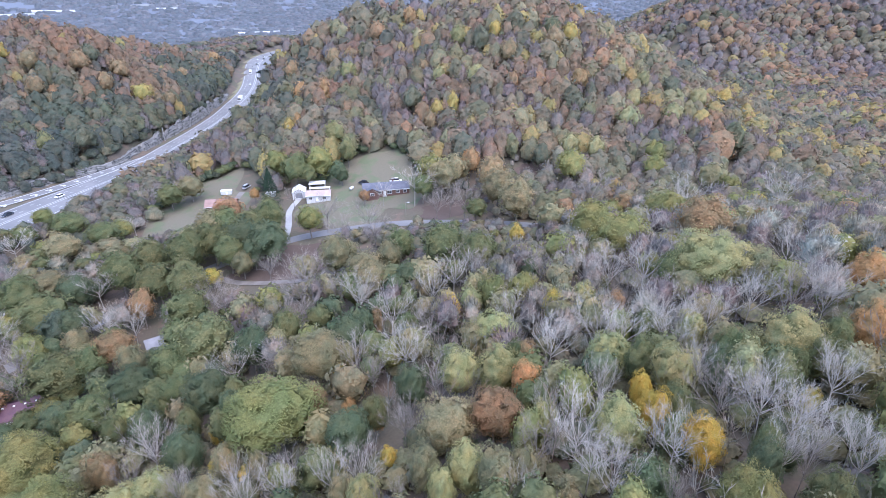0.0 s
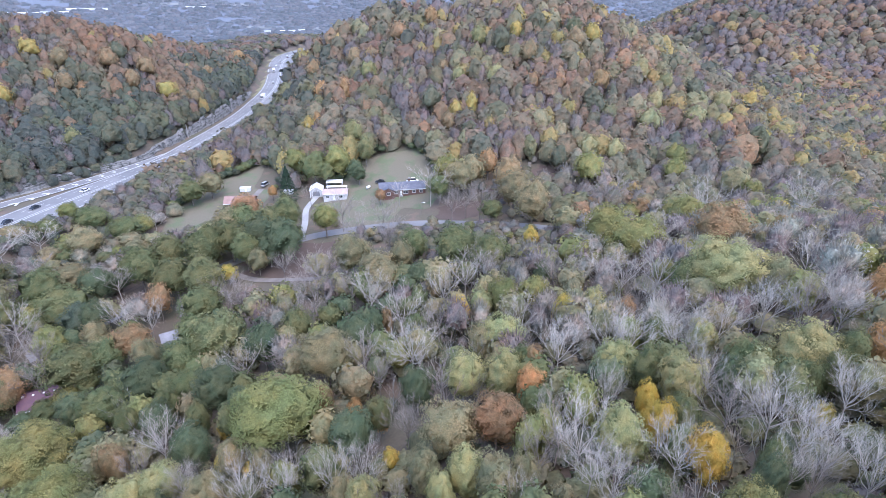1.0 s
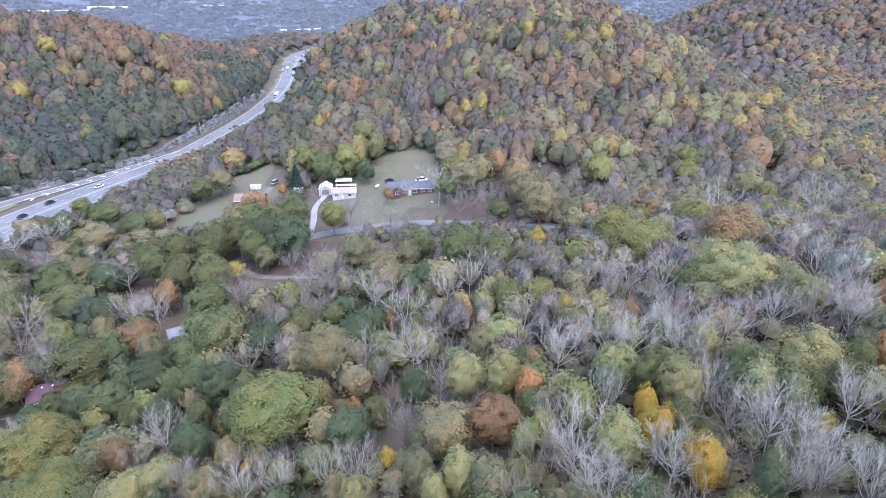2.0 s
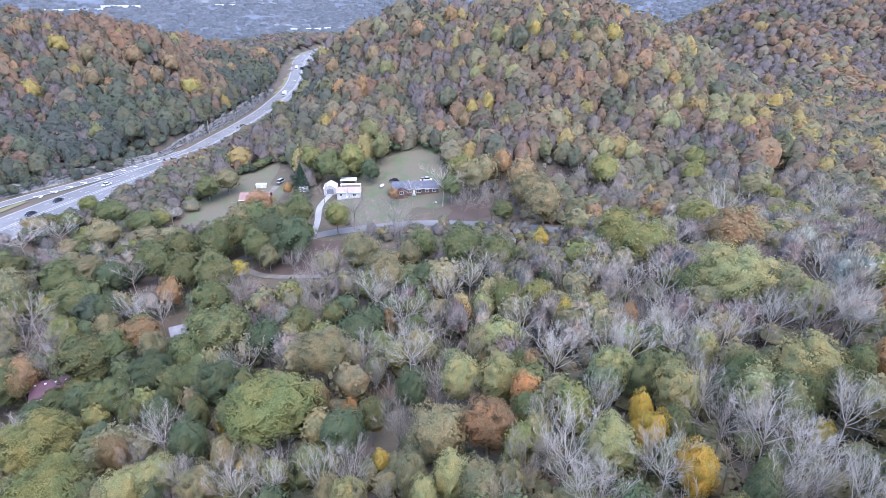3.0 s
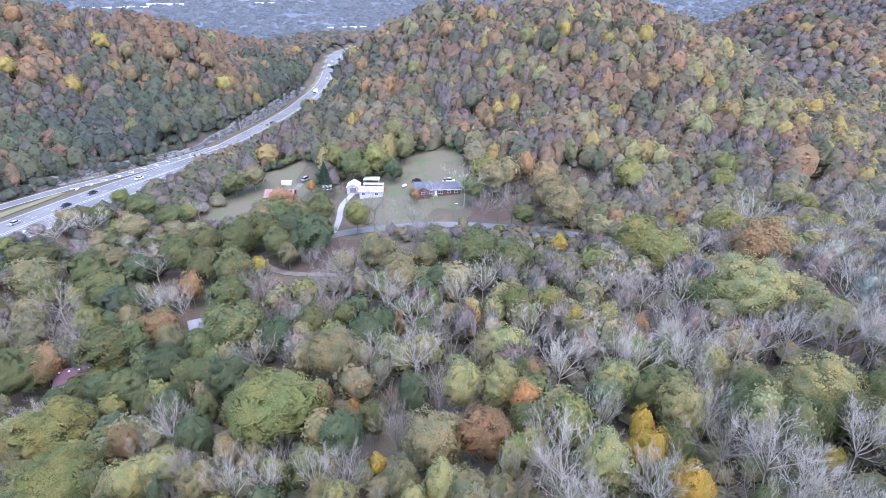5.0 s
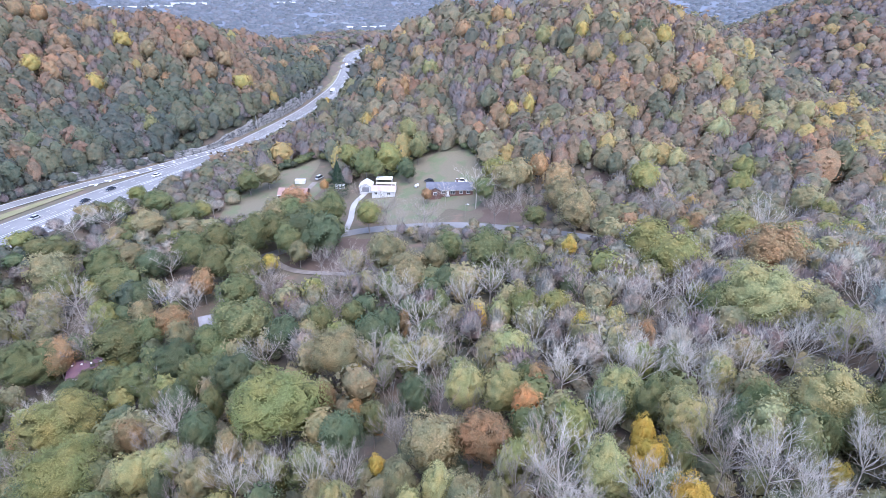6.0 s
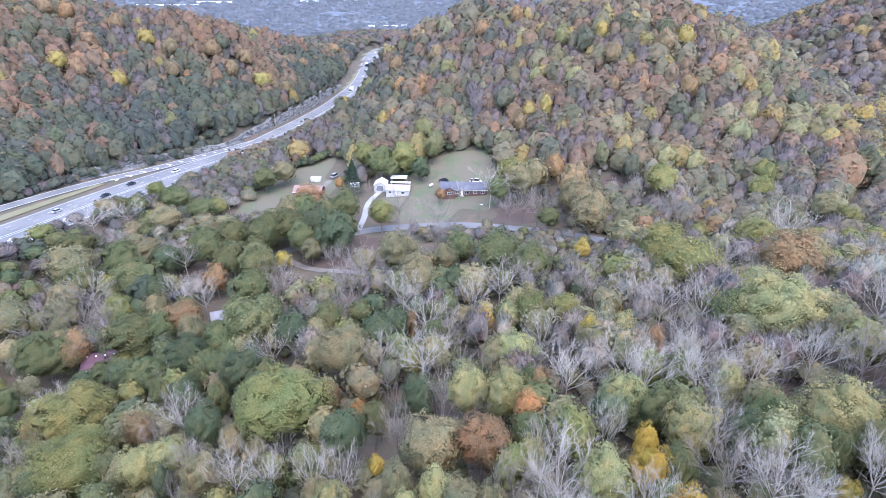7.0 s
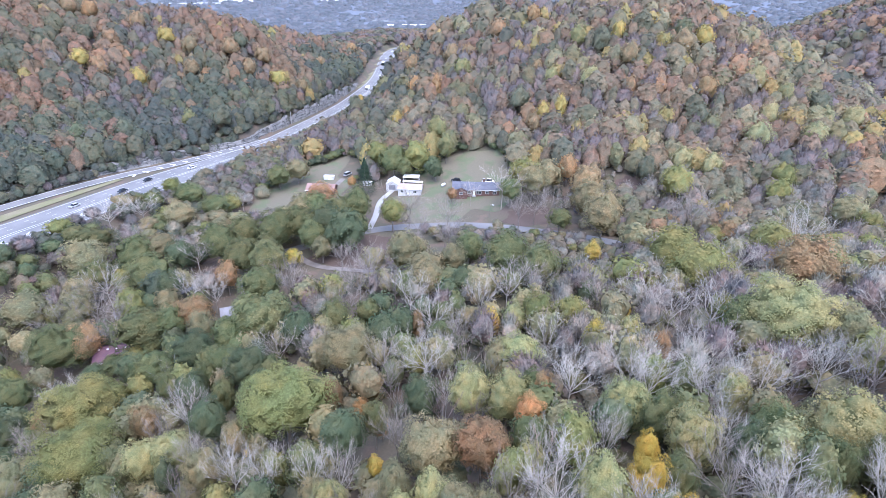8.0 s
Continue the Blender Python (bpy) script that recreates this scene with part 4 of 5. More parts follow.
wood("shrubs", "dark green bushes along the edge of the lawns", edge[:, 0], edge[:, 1], r, r * 1.5, pick(rng, len(edge), {"D": 3, "G": 4, "E": 2, "T": 1, "P": 1.5}), 1, 59)

x, y = scatter(-34, 60, -36, 34, 5.6, 58)
ok = free_of(x, y, 0.5)
x, y = x[ok], y[ok]
r = rng.uniform(1.0, 2.0, len(x))
wood("undergrowth", "low green and tan shrubs on the slope", x, y, r, r * 1.2, pick(rng, len(x), {"G": 3, "T": 3, "L": 2}), 1, 60)

# the valley woods
x, y = scatter(-185, 250, 135, 262, 7.2, 24)
ok = ~open_ground(x, y) & free_of(x, y, 0.75) & (x < 30 + y * 0.8)
x, y = x[ok], y[ok]
low = (x > -78) & (x < 35) & (y > 140)
r = np.where(low, rng.uniform(1.6, 2.8, len(x)), rng.uniform(3.0, 5.0, len(x)))
east = x > 15
codes = np.where(east, pick(rng, len(x), {"B": 4.5, "T": 4.5, "L": 4, "G": 0.3, "A": 0.8, "P": 1.6, "Y": 0.4}), pick(rng, len(x), {"G": 3.5, "T": 4, "D": 1.5, "P": 4, "L": 1.5, "B": 2.5}))
h = np.where(low, r * 1.8, np.clip(r * 2.6, 5, 12)) * np.where(x < -115, 0.72, 1.0)
for k, fine in ((y < 195, 1), (y >= 195, 0)):
    wood("woodland", "mixed autumn trees along the valley and roadside", x[k], y[k], r[k], h[k], codes[k], fine, 25)

x, y = scatter(-48, 110, 142, 262, 5.0, 46)
ok = ~open_ground(x, y) & free_of(x, y, 0.5) & ((y < 197) | (x > 6)) & (x < 30 + y * 0.45)
x, y = x[ok], y[ok]
r = rng.uniform(1.5, 2.9, len(x))
wood("shrubs", "grey-green shrubs and saplings along the street", x, y, r, r * 1.5 + rng.uniform(0.5, 2.2, len(x)), np.where(x > 15, pick(rng, len(x), {"T": 4, "L": 2.5, "B": 4, "P": 3}), pick(rng, len(x), {"G": 3, "T": 3, "P": 3, "D": 1.5, "L": 1, "A": 0.5, "B": 2})), -1, 47)

x, y = scatter(-182, -118, 130, 262, 5.0, 50)
ok = ~open_ground(x, y) & free_of(x, y, 0.5)
x, y = x[ok], y[ok]
r = rng.uniform(1.8, 3.4, len(x))
wood("shrubs", "dark green and grey shrubs between lawn and highway", x, y, r, r * 1.6 + rng.uniform(0.5, 2.5, len(x)), pick(rng, len(x), {"G": 3, "T": 2, "P": 3, "D": 3, "B": 1.5}), -1, 51)

# the middle hill
x, y = scatter(-172, 330, 258, 560, 6.5, 26)
ok = ~open_ground(x, y) & free_of(x, y, 0.55) & ~((y > 425) & (x > -85) & (x < 115)) & (x < 20 + y * 0.78)
x, y = x[ok], y[ok]
r = np.clip(4.4 * np.exp(rng.normal(0, 0.24, len(x))), 2.8, 6.8)
codes = np.where(x + rng.normal(0, 25, len(x)) > 40, gathered(rng, x, y, {"P": 8, "T": 5, "L": 1.3, "K": 2.0, "G": 1.6, "A": 4.2, "Y": 2.4, "D": 1.2, "O": 0.8, "R": 1.0}, 16, 3.0, 1.3),
                 gathered(rng, x, y, {"P": 8, "T": 4.5, "L": 1.3, "K": 1.0, "G": 1.8, "A": 4.2, "Y": 1.0, "D": 1.6, "O": 0.6, "R": 1.8}, 15, 4.0, 1.3))
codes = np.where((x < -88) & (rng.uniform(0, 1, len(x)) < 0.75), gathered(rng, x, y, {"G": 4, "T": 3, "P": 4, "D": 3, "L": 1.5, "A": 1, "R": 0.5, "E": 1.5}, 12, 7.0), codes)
h = np.where(on_road(x, y, 30), 7.5, 7.5 + r * rng.uniform(0.8, 1.6, len(x)))
front = (y < 345) & (x > -125) & (x < 215)
back = (y > 400) & ~front
for k, fine in ((front, 0), (~front & ~back, -1), (back, -2)):
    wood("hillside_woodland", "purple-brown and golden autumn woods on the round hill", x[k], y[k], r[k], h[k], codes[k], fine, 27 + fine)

# low infill growth added between the hillside trees, to lighten the dark gaps
x, y = scatter(-165, 215, 262, 400, 6.2, 36)
ok = ~open_ground(x, y) & (x < 20 + y * 0.78)
x2, y2 = scatter(-390, -200, 150, 440, 6.6, 37)
ok2 = ~on_road(x2, y2, 12) & (x2 > -90 - y2 * 1.3)
x, y = np.concatenate([x[ok], x2[ok2]]), np.concatenate([y[ok], y2[ok2]])
r = rng.uniform(2.6, 4.4, len(x))
wood("hillside_woodland", "low brown and grey growth between the hillside trees", x, y, r, 5.5 + r, gathered(rng, x, y, {"P": 4, "T": 4, "A": 2, "G": 2}, 17, 2.0), -2, 38)

# bushes along the top of the rock cutting
line = spline([(-238, 95), (-237, 150), (-230, 190), (-221, 225), (-207, 258), (-195, 290), (-190, 320), (-190, 400), (-195, 480), (-207, 540), (-220, 585), (-246, 690)], 2.6)
line = np.concatenate([beside(line, -0.8), beside(line, -4.5)])
line = line + rng.normal(0, 1.0, line.shape)
r = rng.uniform(2.0, 3.6, len(line))
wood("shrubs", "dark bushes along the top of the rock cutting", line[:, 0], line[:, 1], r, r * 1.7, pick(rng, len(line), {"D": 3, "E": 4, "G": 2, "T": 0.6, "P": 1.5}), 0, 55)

# the hill across the highway
TOP = spline([(-238, 40), (-238, 95), (-237, 150), (-230, 190), (-221, 225), (-207, 258), (-195, 290), (-190, 320), (-190, 400), (-195, 480), (-210, 560), (-245, 690)], 5.0)
x, y = scatter(-600, -178, 60, 680, 6.4, 28)
ok = ~on_road(x, y, -2) & free_of(x, y, 0.55) & (x > -90 - y * 1.3) & (x < np.interp(y, TOP[:, 1], TOP[:, 0]) - 1.5) & (y < 450 + (x + 490) * 0.74) & (x > -520)
x, y = x[ok], y[ok]
zl = land(x, y)
up = smooth(zl + rng.normal(0, 4, len(x)) + 14 * (drift(x, y, 30, 1.0) - 0.5), 0, 20) > rng.uniform(0, 1, len(x))
# low on the slope mostly E, whose tint carries the shade there
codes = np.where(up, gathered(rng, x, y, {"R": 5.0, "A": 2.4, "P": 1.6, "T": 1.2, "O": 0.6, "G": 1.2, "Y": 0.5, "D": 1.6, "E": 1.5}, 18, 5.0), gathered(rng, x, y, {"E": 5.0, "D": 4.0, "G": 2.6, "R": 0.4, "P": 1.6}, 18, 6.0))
r = np.clip(4.2 * np.exp(rng.normal(0, 0.26, len(x))), 2.6, 6.6)
h = 7.5 + r * rng.uniform(0.8, 1.6, len(x))
back = (y > 440 + (x + 330) * 0.4) | (x < -400)
for k, fine in ((~back, 0), (back, -2)):
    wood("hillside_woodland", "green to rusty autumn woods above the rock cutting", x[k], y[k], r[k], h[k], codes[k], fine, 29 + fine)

x, y = scatter(-470, -200, 540, 1120, 12.0, 48)
ok = (x < np.interp(y, WEST[:, 1], WEST[:, 0]) - 6) & (y > 440 + (x + 490) * 0.74)
x, y = x[ok], y[ok]
r = rng.uniform(6.0, 9.0, len(x))
wood("hillside_woodland", "grey and rusty woods beside the highway bend", x, y, r, np.clip(r * 1.4, 7, 11), pick(rng, len(x), {"P": 4, "R": 1.5, "T": 3, "G": 2, "D": 1, "A": 1}), -1, 49)

# the slopes behind
x, y = scatter(-160, 950, 520, 1180, 12.5, 30)
ok = ~on_road(x, y, 8) & (x > -0.12 * y - 60) & (x < 60 + y * 0.95) & ((x > 30) | (y > 820)) & (x > -150)
x2, y2 = scatter(230, 620, 260, 560, 9.0, 31)
ok2 = (x2 < 40 + y2 * 0.98) & ((x2 > 330) | (x2 > 20 + y2 * 0.78))
x, y = np.concatenate([x[ok], x2[ok2]]), np.concatenate([y[ok], y2[ok2]])
codes = gathered(rng, x, y, {"P": 6, "R": 3, "T": 2.5, "A": 1.6, "O": 0.8, "G": 1, "Y": 0.4}, 24, 9.0)
r = rng.uniform(5.6, 8.2, len(x))
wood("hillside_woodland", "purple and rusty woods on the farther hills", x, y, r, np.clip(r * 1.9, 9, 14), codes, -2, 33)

# the woods behind and to the sides
x, y = scatter(-182, 330, -130, 262, 10.5, 34)
ok = ~on_road(x, y, 6) & ((y < 22) | (x > 62 + y * 0.92) | (x < -30 - y * 1.2)) & ((y < 135) | (x > 30 + y * 0.8)) & free_of(x, y, 0.8) & ~((abs(x - 12) < 58) & (abs(y) < 49))
x, y = x[ok], y[ok]
r = rng.uniform(5.2, 7.2, len(x))
wood("woodland", "mixed green and bare woods on the slope behind", x, y, r, np.clip(r * 2.2, 8, 15), gathered(rng, x, y, {"P": 4, "G": 4, "T": 4, "L": 3, "B": 2, "D": 1.5, "A": 1}, 20, 8.0), -2, 35)

# the far plain: woods as low uneven clumps
rng = np.random.default_rng(41)
dist = 850 + 3900 * rng.uniform(0, 1, 11500) ** 0.8
ang = rng.uniform(-0.92, 0.5, 11500)
x, y = dist * np.sin(ang), dist * np.cos(ang)
ok = ~on_road(x, y, 10) | (y > 1250)
ok &= np.sin(x / 170 + 1.3 * np.sin(y / 260)) + np.sin(y / 140 + x / 400) > -1.62
x, y = x[ok], y[ok]
z = ground_z(x, y)
k = len(x)
size = rng.uniform(6, 13, k) * (0.7 + dist[ok] / 2600)
az = np.linspace(0, 2 * np.pi, 5, endpoint=False)
rings = []
for rr, hh in ((1.0, -0.2), (0.55, 0.5)):
    j = rng.uniform(0.65, 1.35, (k, 5))
    rings.append(np.stack([x[:, None] + size[:, None] * rr * j * np.cos(az), y[:, None] + size[:, None] * rr * j * np.sin(az), z[:, None] + size[:, None] * hh * rng.uniform(0.7, 1.2, (k, 5)) * 0.9], -1))
v = np.stack(rings, 1).reshape(-1, 3)
b0 = (np.arange(k) * 10)[:, None]
f = [np.concatenate([b0 + i, b0 + (i + 1) % 5, b0 + 5 + (i + 1) % 5, b0 + 5 + i], 1) for i in range(5)]
f += [np.concatenate([b0 + 5, b0 + 6, b0 + 7, b0 + 8], 1), np.concatenate([b0 + 5, b0 + 8, b0 + 9, np.full((k, 1), -1)], 1)]
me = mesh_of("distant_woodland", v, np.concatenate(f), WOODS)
# blue-grey tints: distance haze painted into the clumps
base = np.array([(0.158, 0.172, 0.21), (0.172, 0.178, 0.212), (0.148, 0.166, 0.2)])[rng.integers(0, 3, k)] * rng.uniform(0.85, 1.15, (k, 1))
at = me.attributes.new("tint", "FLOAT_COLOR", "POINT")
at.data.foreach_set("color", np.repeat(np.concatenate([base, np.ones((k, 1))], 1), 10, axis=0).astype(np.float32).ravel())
tagged(new("distant_woodland", me), "woods of the distant plain, with blue-grey haze in their colour", "woodland", kind="stuff")


# ---- the rock cutting beside the highway ----


def cutting(name, line, label, seed):
    """A blasted limestone face of uneven ledges along a line, facing the road on its right."""
    rng = np.random.default_rng(seed)
    n, rows = len(line), 18
    d = np.gradient(line, axis=0)
    d /= np.linalg.norm(d, axis=1)[:, None]
    side = np.stack([d[:, 1], -d[:, 0]], 1)
    lev = road_level(line[:, 1])
    tall = rock_high(line[:, 1]) * (0.85 + 0.2 * np.sin(np.arange(n) / 19.0 + 1) + 0.1 * np.repeat(rng.normal(size=n // 5 + 1), 5)[:n])
    block = np.repeat(rng.uniform(-0.55, 0.55, n // 3 + 1), 3)[:n]
    v = []
    for k in range(rows):
        t = k // 2 / (rows // 2) + (0.9 if k % 2 else 0.0) / (rows // 2)
        ledge = (0.35 if (k // 2) % 2 else 0.0) + block * (0.4 + 0.6 * math.sin(k * 1.7) ** 2) + np.repeat(rng.uniform(-0.3, 0.3, n // 2 + 1), 2)[:n]
        p = line - side * (1.3 * t - ledge + 0.2)[:, None]
        v.append(np.stack([p[:, 0], p[:, 1], lev - 0.6 + (tall + 0.6) * t + rng.normal(0, 0.05, n)], 1))
    back = line - side * 3.6
    v.append(np.stack([back[:, 0], back[:, 1], np.maximum(ground_z(back[:, 0], back[:, 1]) - 0.3, lev + 1)], 1))
    v = np.concatenate(v)
    f = [(k * n + i, k * n + i + 1, (k + 1) * n + i + 1, (k + 1) * n + i) for k in range(rows) for i in range(n - 1)]
    me = mesh_of(name, v, f, ROCK)
    me.polygons.foreach_set("use_smooth", np.zeros(len(f), bool))
    return tagged(new(name, me), label, kind="structure")


ramp_up = RAMP[::-1]
foot = beside(ramp_up, -7.6)
foot = foot[foot[:, 1] < 282]
west_part = beside(WEST, -3.4)
west_part = west_part[(west_part[:, 1] > 300) & (west_part[:, 1] < 510)]
FACE = spline([tuple(p) for p in np.concatenate([foot[::6], west_part[::6]])], 1.6)
cutting("rock_face", FACE, "grey layered limestone face cut beside the highway", 51)

# ---- highway markings and verge ----


def bars(name, rows, mat, lift, label):
    """Flat painted bars from rows of start, end and width."""
    v = []
    for (x0, y0), (x1, y1), w in rows:
        dx, dy = x1 - x0, y1 - y0
        n = math.hypot(dx, dy)
        ox, oy = -dy / n * w / 2, dx / n * w / 2
        for x, y in ((x0 - ox, y0 - oy), (x1 - ox, y1 - oy), (x1 + ox, y1 + oy), (x0 + ox, y0 + oy)):
            v.append((x, y, float(road_level(y)) + lift))
    f = np.arange(len(v)).reshape(-1, 4)[:, ::-1]
    return tagged(new(name, mesh_of(name, v, f, mat)), label, kind="structure")


rows = []
DENSE_W, DENSE_E = even(WEST, 420), even(EAST, 420)
for k in (0.045, 0.955):
    line = DENSE_W * (1 - k) + DENSE_E * k
    rows += [(line[i], line[i + 1], 0.3) for i in range(419)]
for k in (0.47, 0.53):
    line = DENSE_W * (1 - k) + DENSE_E * k
    rows += [(line[i], line[i + 1], 0.28) for i in range(419)]
for k in (0.19, 0.33, 0.67, 0.81):
    line = DENSE_W * (1 - k) + DENSE_E * k
    rows += [(line[i], line[i + 1], 0.2) for i in range(0, 419, 4)]
bars("lane_lines", rows, PAINT, 0.05, "white lane lines painted on the highway")
rows = []
for off in (-3.4, 3.4):
    line = beside(RAMP, off)
    rows += [(line[i], line[i + 1], 0.4) for i in range(len(line) - 1)]
bars("ramp_lines", rows, PAINT, 0.07, "white edge lines of the slip road")
rows = []
for i in range(10):
    t = i / 9
    c = Vector((-206.5 + 21.5 * t, 227 + 66 * t))
    d = Vector((21.5, 66)).normalized()
    s = Vector((d.y, -d.x))
    w = 4.6 - 3.4 * t
    tip = c + d * w * 0.5
    rows += [(tuple(c - s * w * 0.5 - d * 0.4), tuple(tip), 1.1), (tuple(c + s * w * 0.5 - d * 0.4), tuple(tip), 1.1)]
for x, y in ((-191, 143), (-189.5, 153), (-187.5, 166), (-186, 175)):
    rows += [((x - 2.4, y + 4), (x, y), 0.9), ((x + 1.6, y + 4), (x, y), 0.9)]
bars("chevrons", rows, PAINT, 0.09, "white chevrons painted between highway and slip road")
k = np.linspace(0, 1, 30)[:, None]
va = np.array([[-229.0, 60.0]]) * (1 - k) + np.array([[-209.5, 221.0]]) * k + np.array([[-3.2, 0]]) * np.sin(np.pi * k)
vb = np.array([[-214.5, 60.0]]) * (1 - k) + np.array([[-206.0, 221.0]]) * k + np.array([[-3.5, 0]]) * np.sin(np.pi * k)
strip("verge", va, vb, VERGE, 0.06, "dry olive grass between highway and slip road", 3, road_level)
strip("verge", beside(WEST, -5.2)[170:], beside(WEST, 0)[170:], VERGE, -0.06, "pale green verge along the highway bend", 2, road_level)

YARD = spline([(-92, 200), (-96, 215), (-98, 232), (-97, 248)])
strip("driveway", beside(YARD, -1.5), beside(YARD, 1.5), GRAVEL, 0.2, "grey gravel drive across the sloping lawn")

# ---- houses ----


def prism_x(outline, x0, x1, bm=None):
    """A prism along x over an outline in y, z."""
    bm = bm or bmesh.new()
    a = [bm.verts.new((x0, y, z)) for y, z in outline]
    b = [bm.verts.new((x1, y, z)) for y, z in outline]
    n = len(outline)
    bm.faces.new(a[::-1]), bm.faces.new(b)
    for i in range(n):
        bm.faces.new((a[i], a[(i + 1) % n], b[(i + 1) % n], b[i]))
    bmesh.ops.recalc_face_normals(bm, faces=bm.faces)
    return bm


def gable_roof(length, depth, z, rise, over=0.45, thick=0.22):
    h = depth / 2 + over
    drop = rise * over / (depth / 2)
    out = [(-h, z - drop), (0, z + rise), (h, z - drop), (h, z - drop + thick), (0, z + rise + thick), (-h, z - drop + thick)]
    return prism_x(out, -length / 2 - over, length / 2 + over)


def window(parent, x, y, z, w, h, face, dark=True):
    """A window on the wall that faces -y (face 0) or +x (face 1)."""
    s = (w, 0.1, h) if face == 0 else (0.1, w, h)
    fr = bmesh.new()
    t = 0.12
    for dx, dz, sx, sz in ((0, h / 2, w + t, t), (0, -h / 2, w + t, t), (-w / 2, 0, t, h), (w / 2, 0, t, h), (0, 0, 0.06, h)):
        if face == 0:
            box_bm((sx, 0.14, sz), (x + dx, y, z + dz), 0, fr)
        else:
            box_bm((0.14, sx, sz), (x, y + dx, z + dz), 0, fr)
    f = part("window", fr, WHITE_TRIM, parent, "white-framed window")
    part("pane", box_bm((s[0] * 0.97, s[1] * 0.6, s[2] * 0.97), (x, y, z)), GLASS, f)


def house(label, at, turn, length, depth, wall_h, rise, wall_mat, roof_mat, front=(), ends=(), door=None, chimney=None, wing=None):
    """A gabled house, its front facing -y before it is turned."""
    z = float(ground_z(np.array([at[0]]), np.array([at[1]]))[0])
    e = thing("house", (at[0], at[1], z + 0.15), label, "house", turn=turn)
    body = prism_x([(-depth / 2, -2.2), (depth / 2, -2.2), (depth / 2, wall_h), (0, wall_h + rise - 0.02), (-depth / 2, wall_h)], -length / 2, length / 2)
    part("wall", body, wall_mat, e)
    part("roof", gable_roof(length, depth, wall_h, rise), roof_mat, e)
    part("gutter", box_bm((length + 0.9, 0.14, 0.14), (0, -depth / 2 - 0.52, wall_h - rise * 0.9 / depth + 0.12), 0.03), WHITE_TRIM, e)
    for x, w, h, zz in front:
        window(e, x, -depth / 2 - 0.04, zz, w, h, 0)
    for y, w, h, zz in ends:
        window(e, length / 2 + 0.04, y, zz, w, h, 1)
    if door is not None:
        d = part("door", box_bm((1.0, 0.12, 2.05), (door, -depth / 2 - 0.03, 1.05), 0.02), WHITE_TRIM, e, "white panelled door")
        part("door_handle", box_bm((0.08, 0.1, 0.12), (door + 0.36, -depth / 2 - 0.11, 1.0), 0.02), METAL, d)
        part("step", box_bm((1.6, 1.0, 0.5), (door, -depth / 2 - 0.55, -0.22), 0.03), CONCRETE, e)
    if chimney:
        c = part("chimney", box_bm((0.8, 0.7, rise + 1.4), (chimney[0], chimney[1], wall_h + rise * 0.5 + 0.6), 0.03), BRICK, e)
        part("chimney_cap", box_bm((1.0, 0.9, 0.14), (chimney[0], chimney[1], wall_h + rise + 1.33), 0.02), CONCRETE, c)
    if wing:
        x, w, out = wing
        wb = bmesh.new()
        prof = [(-w / 2, -2.2), (w / 2, -2.2), (w / 2, wall_h), (0, wall_h + rise * 0.7), (-w / 2, wall_h)]
        prism_x(prof, 0, out + depth / 2, wb)
        bmesh.ops.transform(wb, matrix=Matrix.Translation((x, -depth / 2 - out, 0)) @ Matrix.Rotation(radians(90), 4, "Z"), verts=wb.verts)
        part("wing_wall", wb, wall_mat, e)
        rb = gable_roof(out + depth / 2, w, wall_h, rise * 0.7)
        bmesh.ops.transform(rb, matrix=Matrix.Translation((x, -depth / 2 - out + (out + depth / 2) / 2, 0.02)) @ Matrix.Rotation(radians(90), 4, "Z"), verts=rb.verts)
        part("wing_roof", rb, roof_mat, e)
        window(e, x, -depth / 2 - out - 0.04, 1.4, 1.6, 1.2, 0)
    return e


house("long red-brick bungalow with blue-grey shingle roof", (-26.3, 235.6), 12, 20.5, 8.6, 2.7, 2.0, BRICK, SLATE,
      [(-3.0, 1.6, 1.3, 1.45), (1.2, 2.2, 1.5, 1.4), (5.0, 1.5, 1.2, 1.5), (8.3, 1.5, 1.2, 1.5)], [(0, 1.4, 1.2, 1.5)], -0.9, (3.5, 1.2), (-6.6, 5.4, 1.8))
house("low white house with faded pinkish roof beside the driveway", (-56.8, 234.0), 8, 10.5, 7.2, 2.6, 1.2, WHITE_WALL, PINK_ROOF,
      [(-3.4, 1.3, 1.2, 1.4), (2.6, 1.6, 1.2, 1.4)], [(0, 1.2, 1.1, 1.4)], -0.6)
house("brown-roofed house half hidden behind trees", (-101, 232), 10, 13, 8, 2.6, 2.0, BRICK, RUST_ROOF, [(-3, 1.4, 1.2, 1.4), (3, 1.4, 1.2, 1.4)], (), 0.0)
house("house with pale grey metal roof among trees", (-81.6, 131.2), 36, 9, 7.6, 2.2, 2.6, WHITE_WALL, GREY_ROOF, [(-2.4, 1.3, 1.2, 1.5), (2.4, 1.3, 1.2, 1.5)], [(0, 1.3, 1.2, 1.5)], 0.0)
maroon = house("dark maroon house with brownish red metal roof", (-109.2, 110.3), 27, 10.5, 8.5, 3.0, 2.2, MAROON_WALL, MAROON_ROOF,
               [(-3.2, 1.3, 1.2, 1.6), (3.0, 1.3, 1.2, 1.6)], [(0, 1.3, 1.2, 1.6)], 0.0)
for x in (-4.4, -2.0, 0.4, 2.8, 4.6):
    vent = box_bm((0.5, 0.45, 0.3), (x, -0.9, 3.0 + 2.2 * 0.79 + 0.3), 0.05)
    part("skylight", vent, WHITE_TRIM, maroon, "small white roof light")


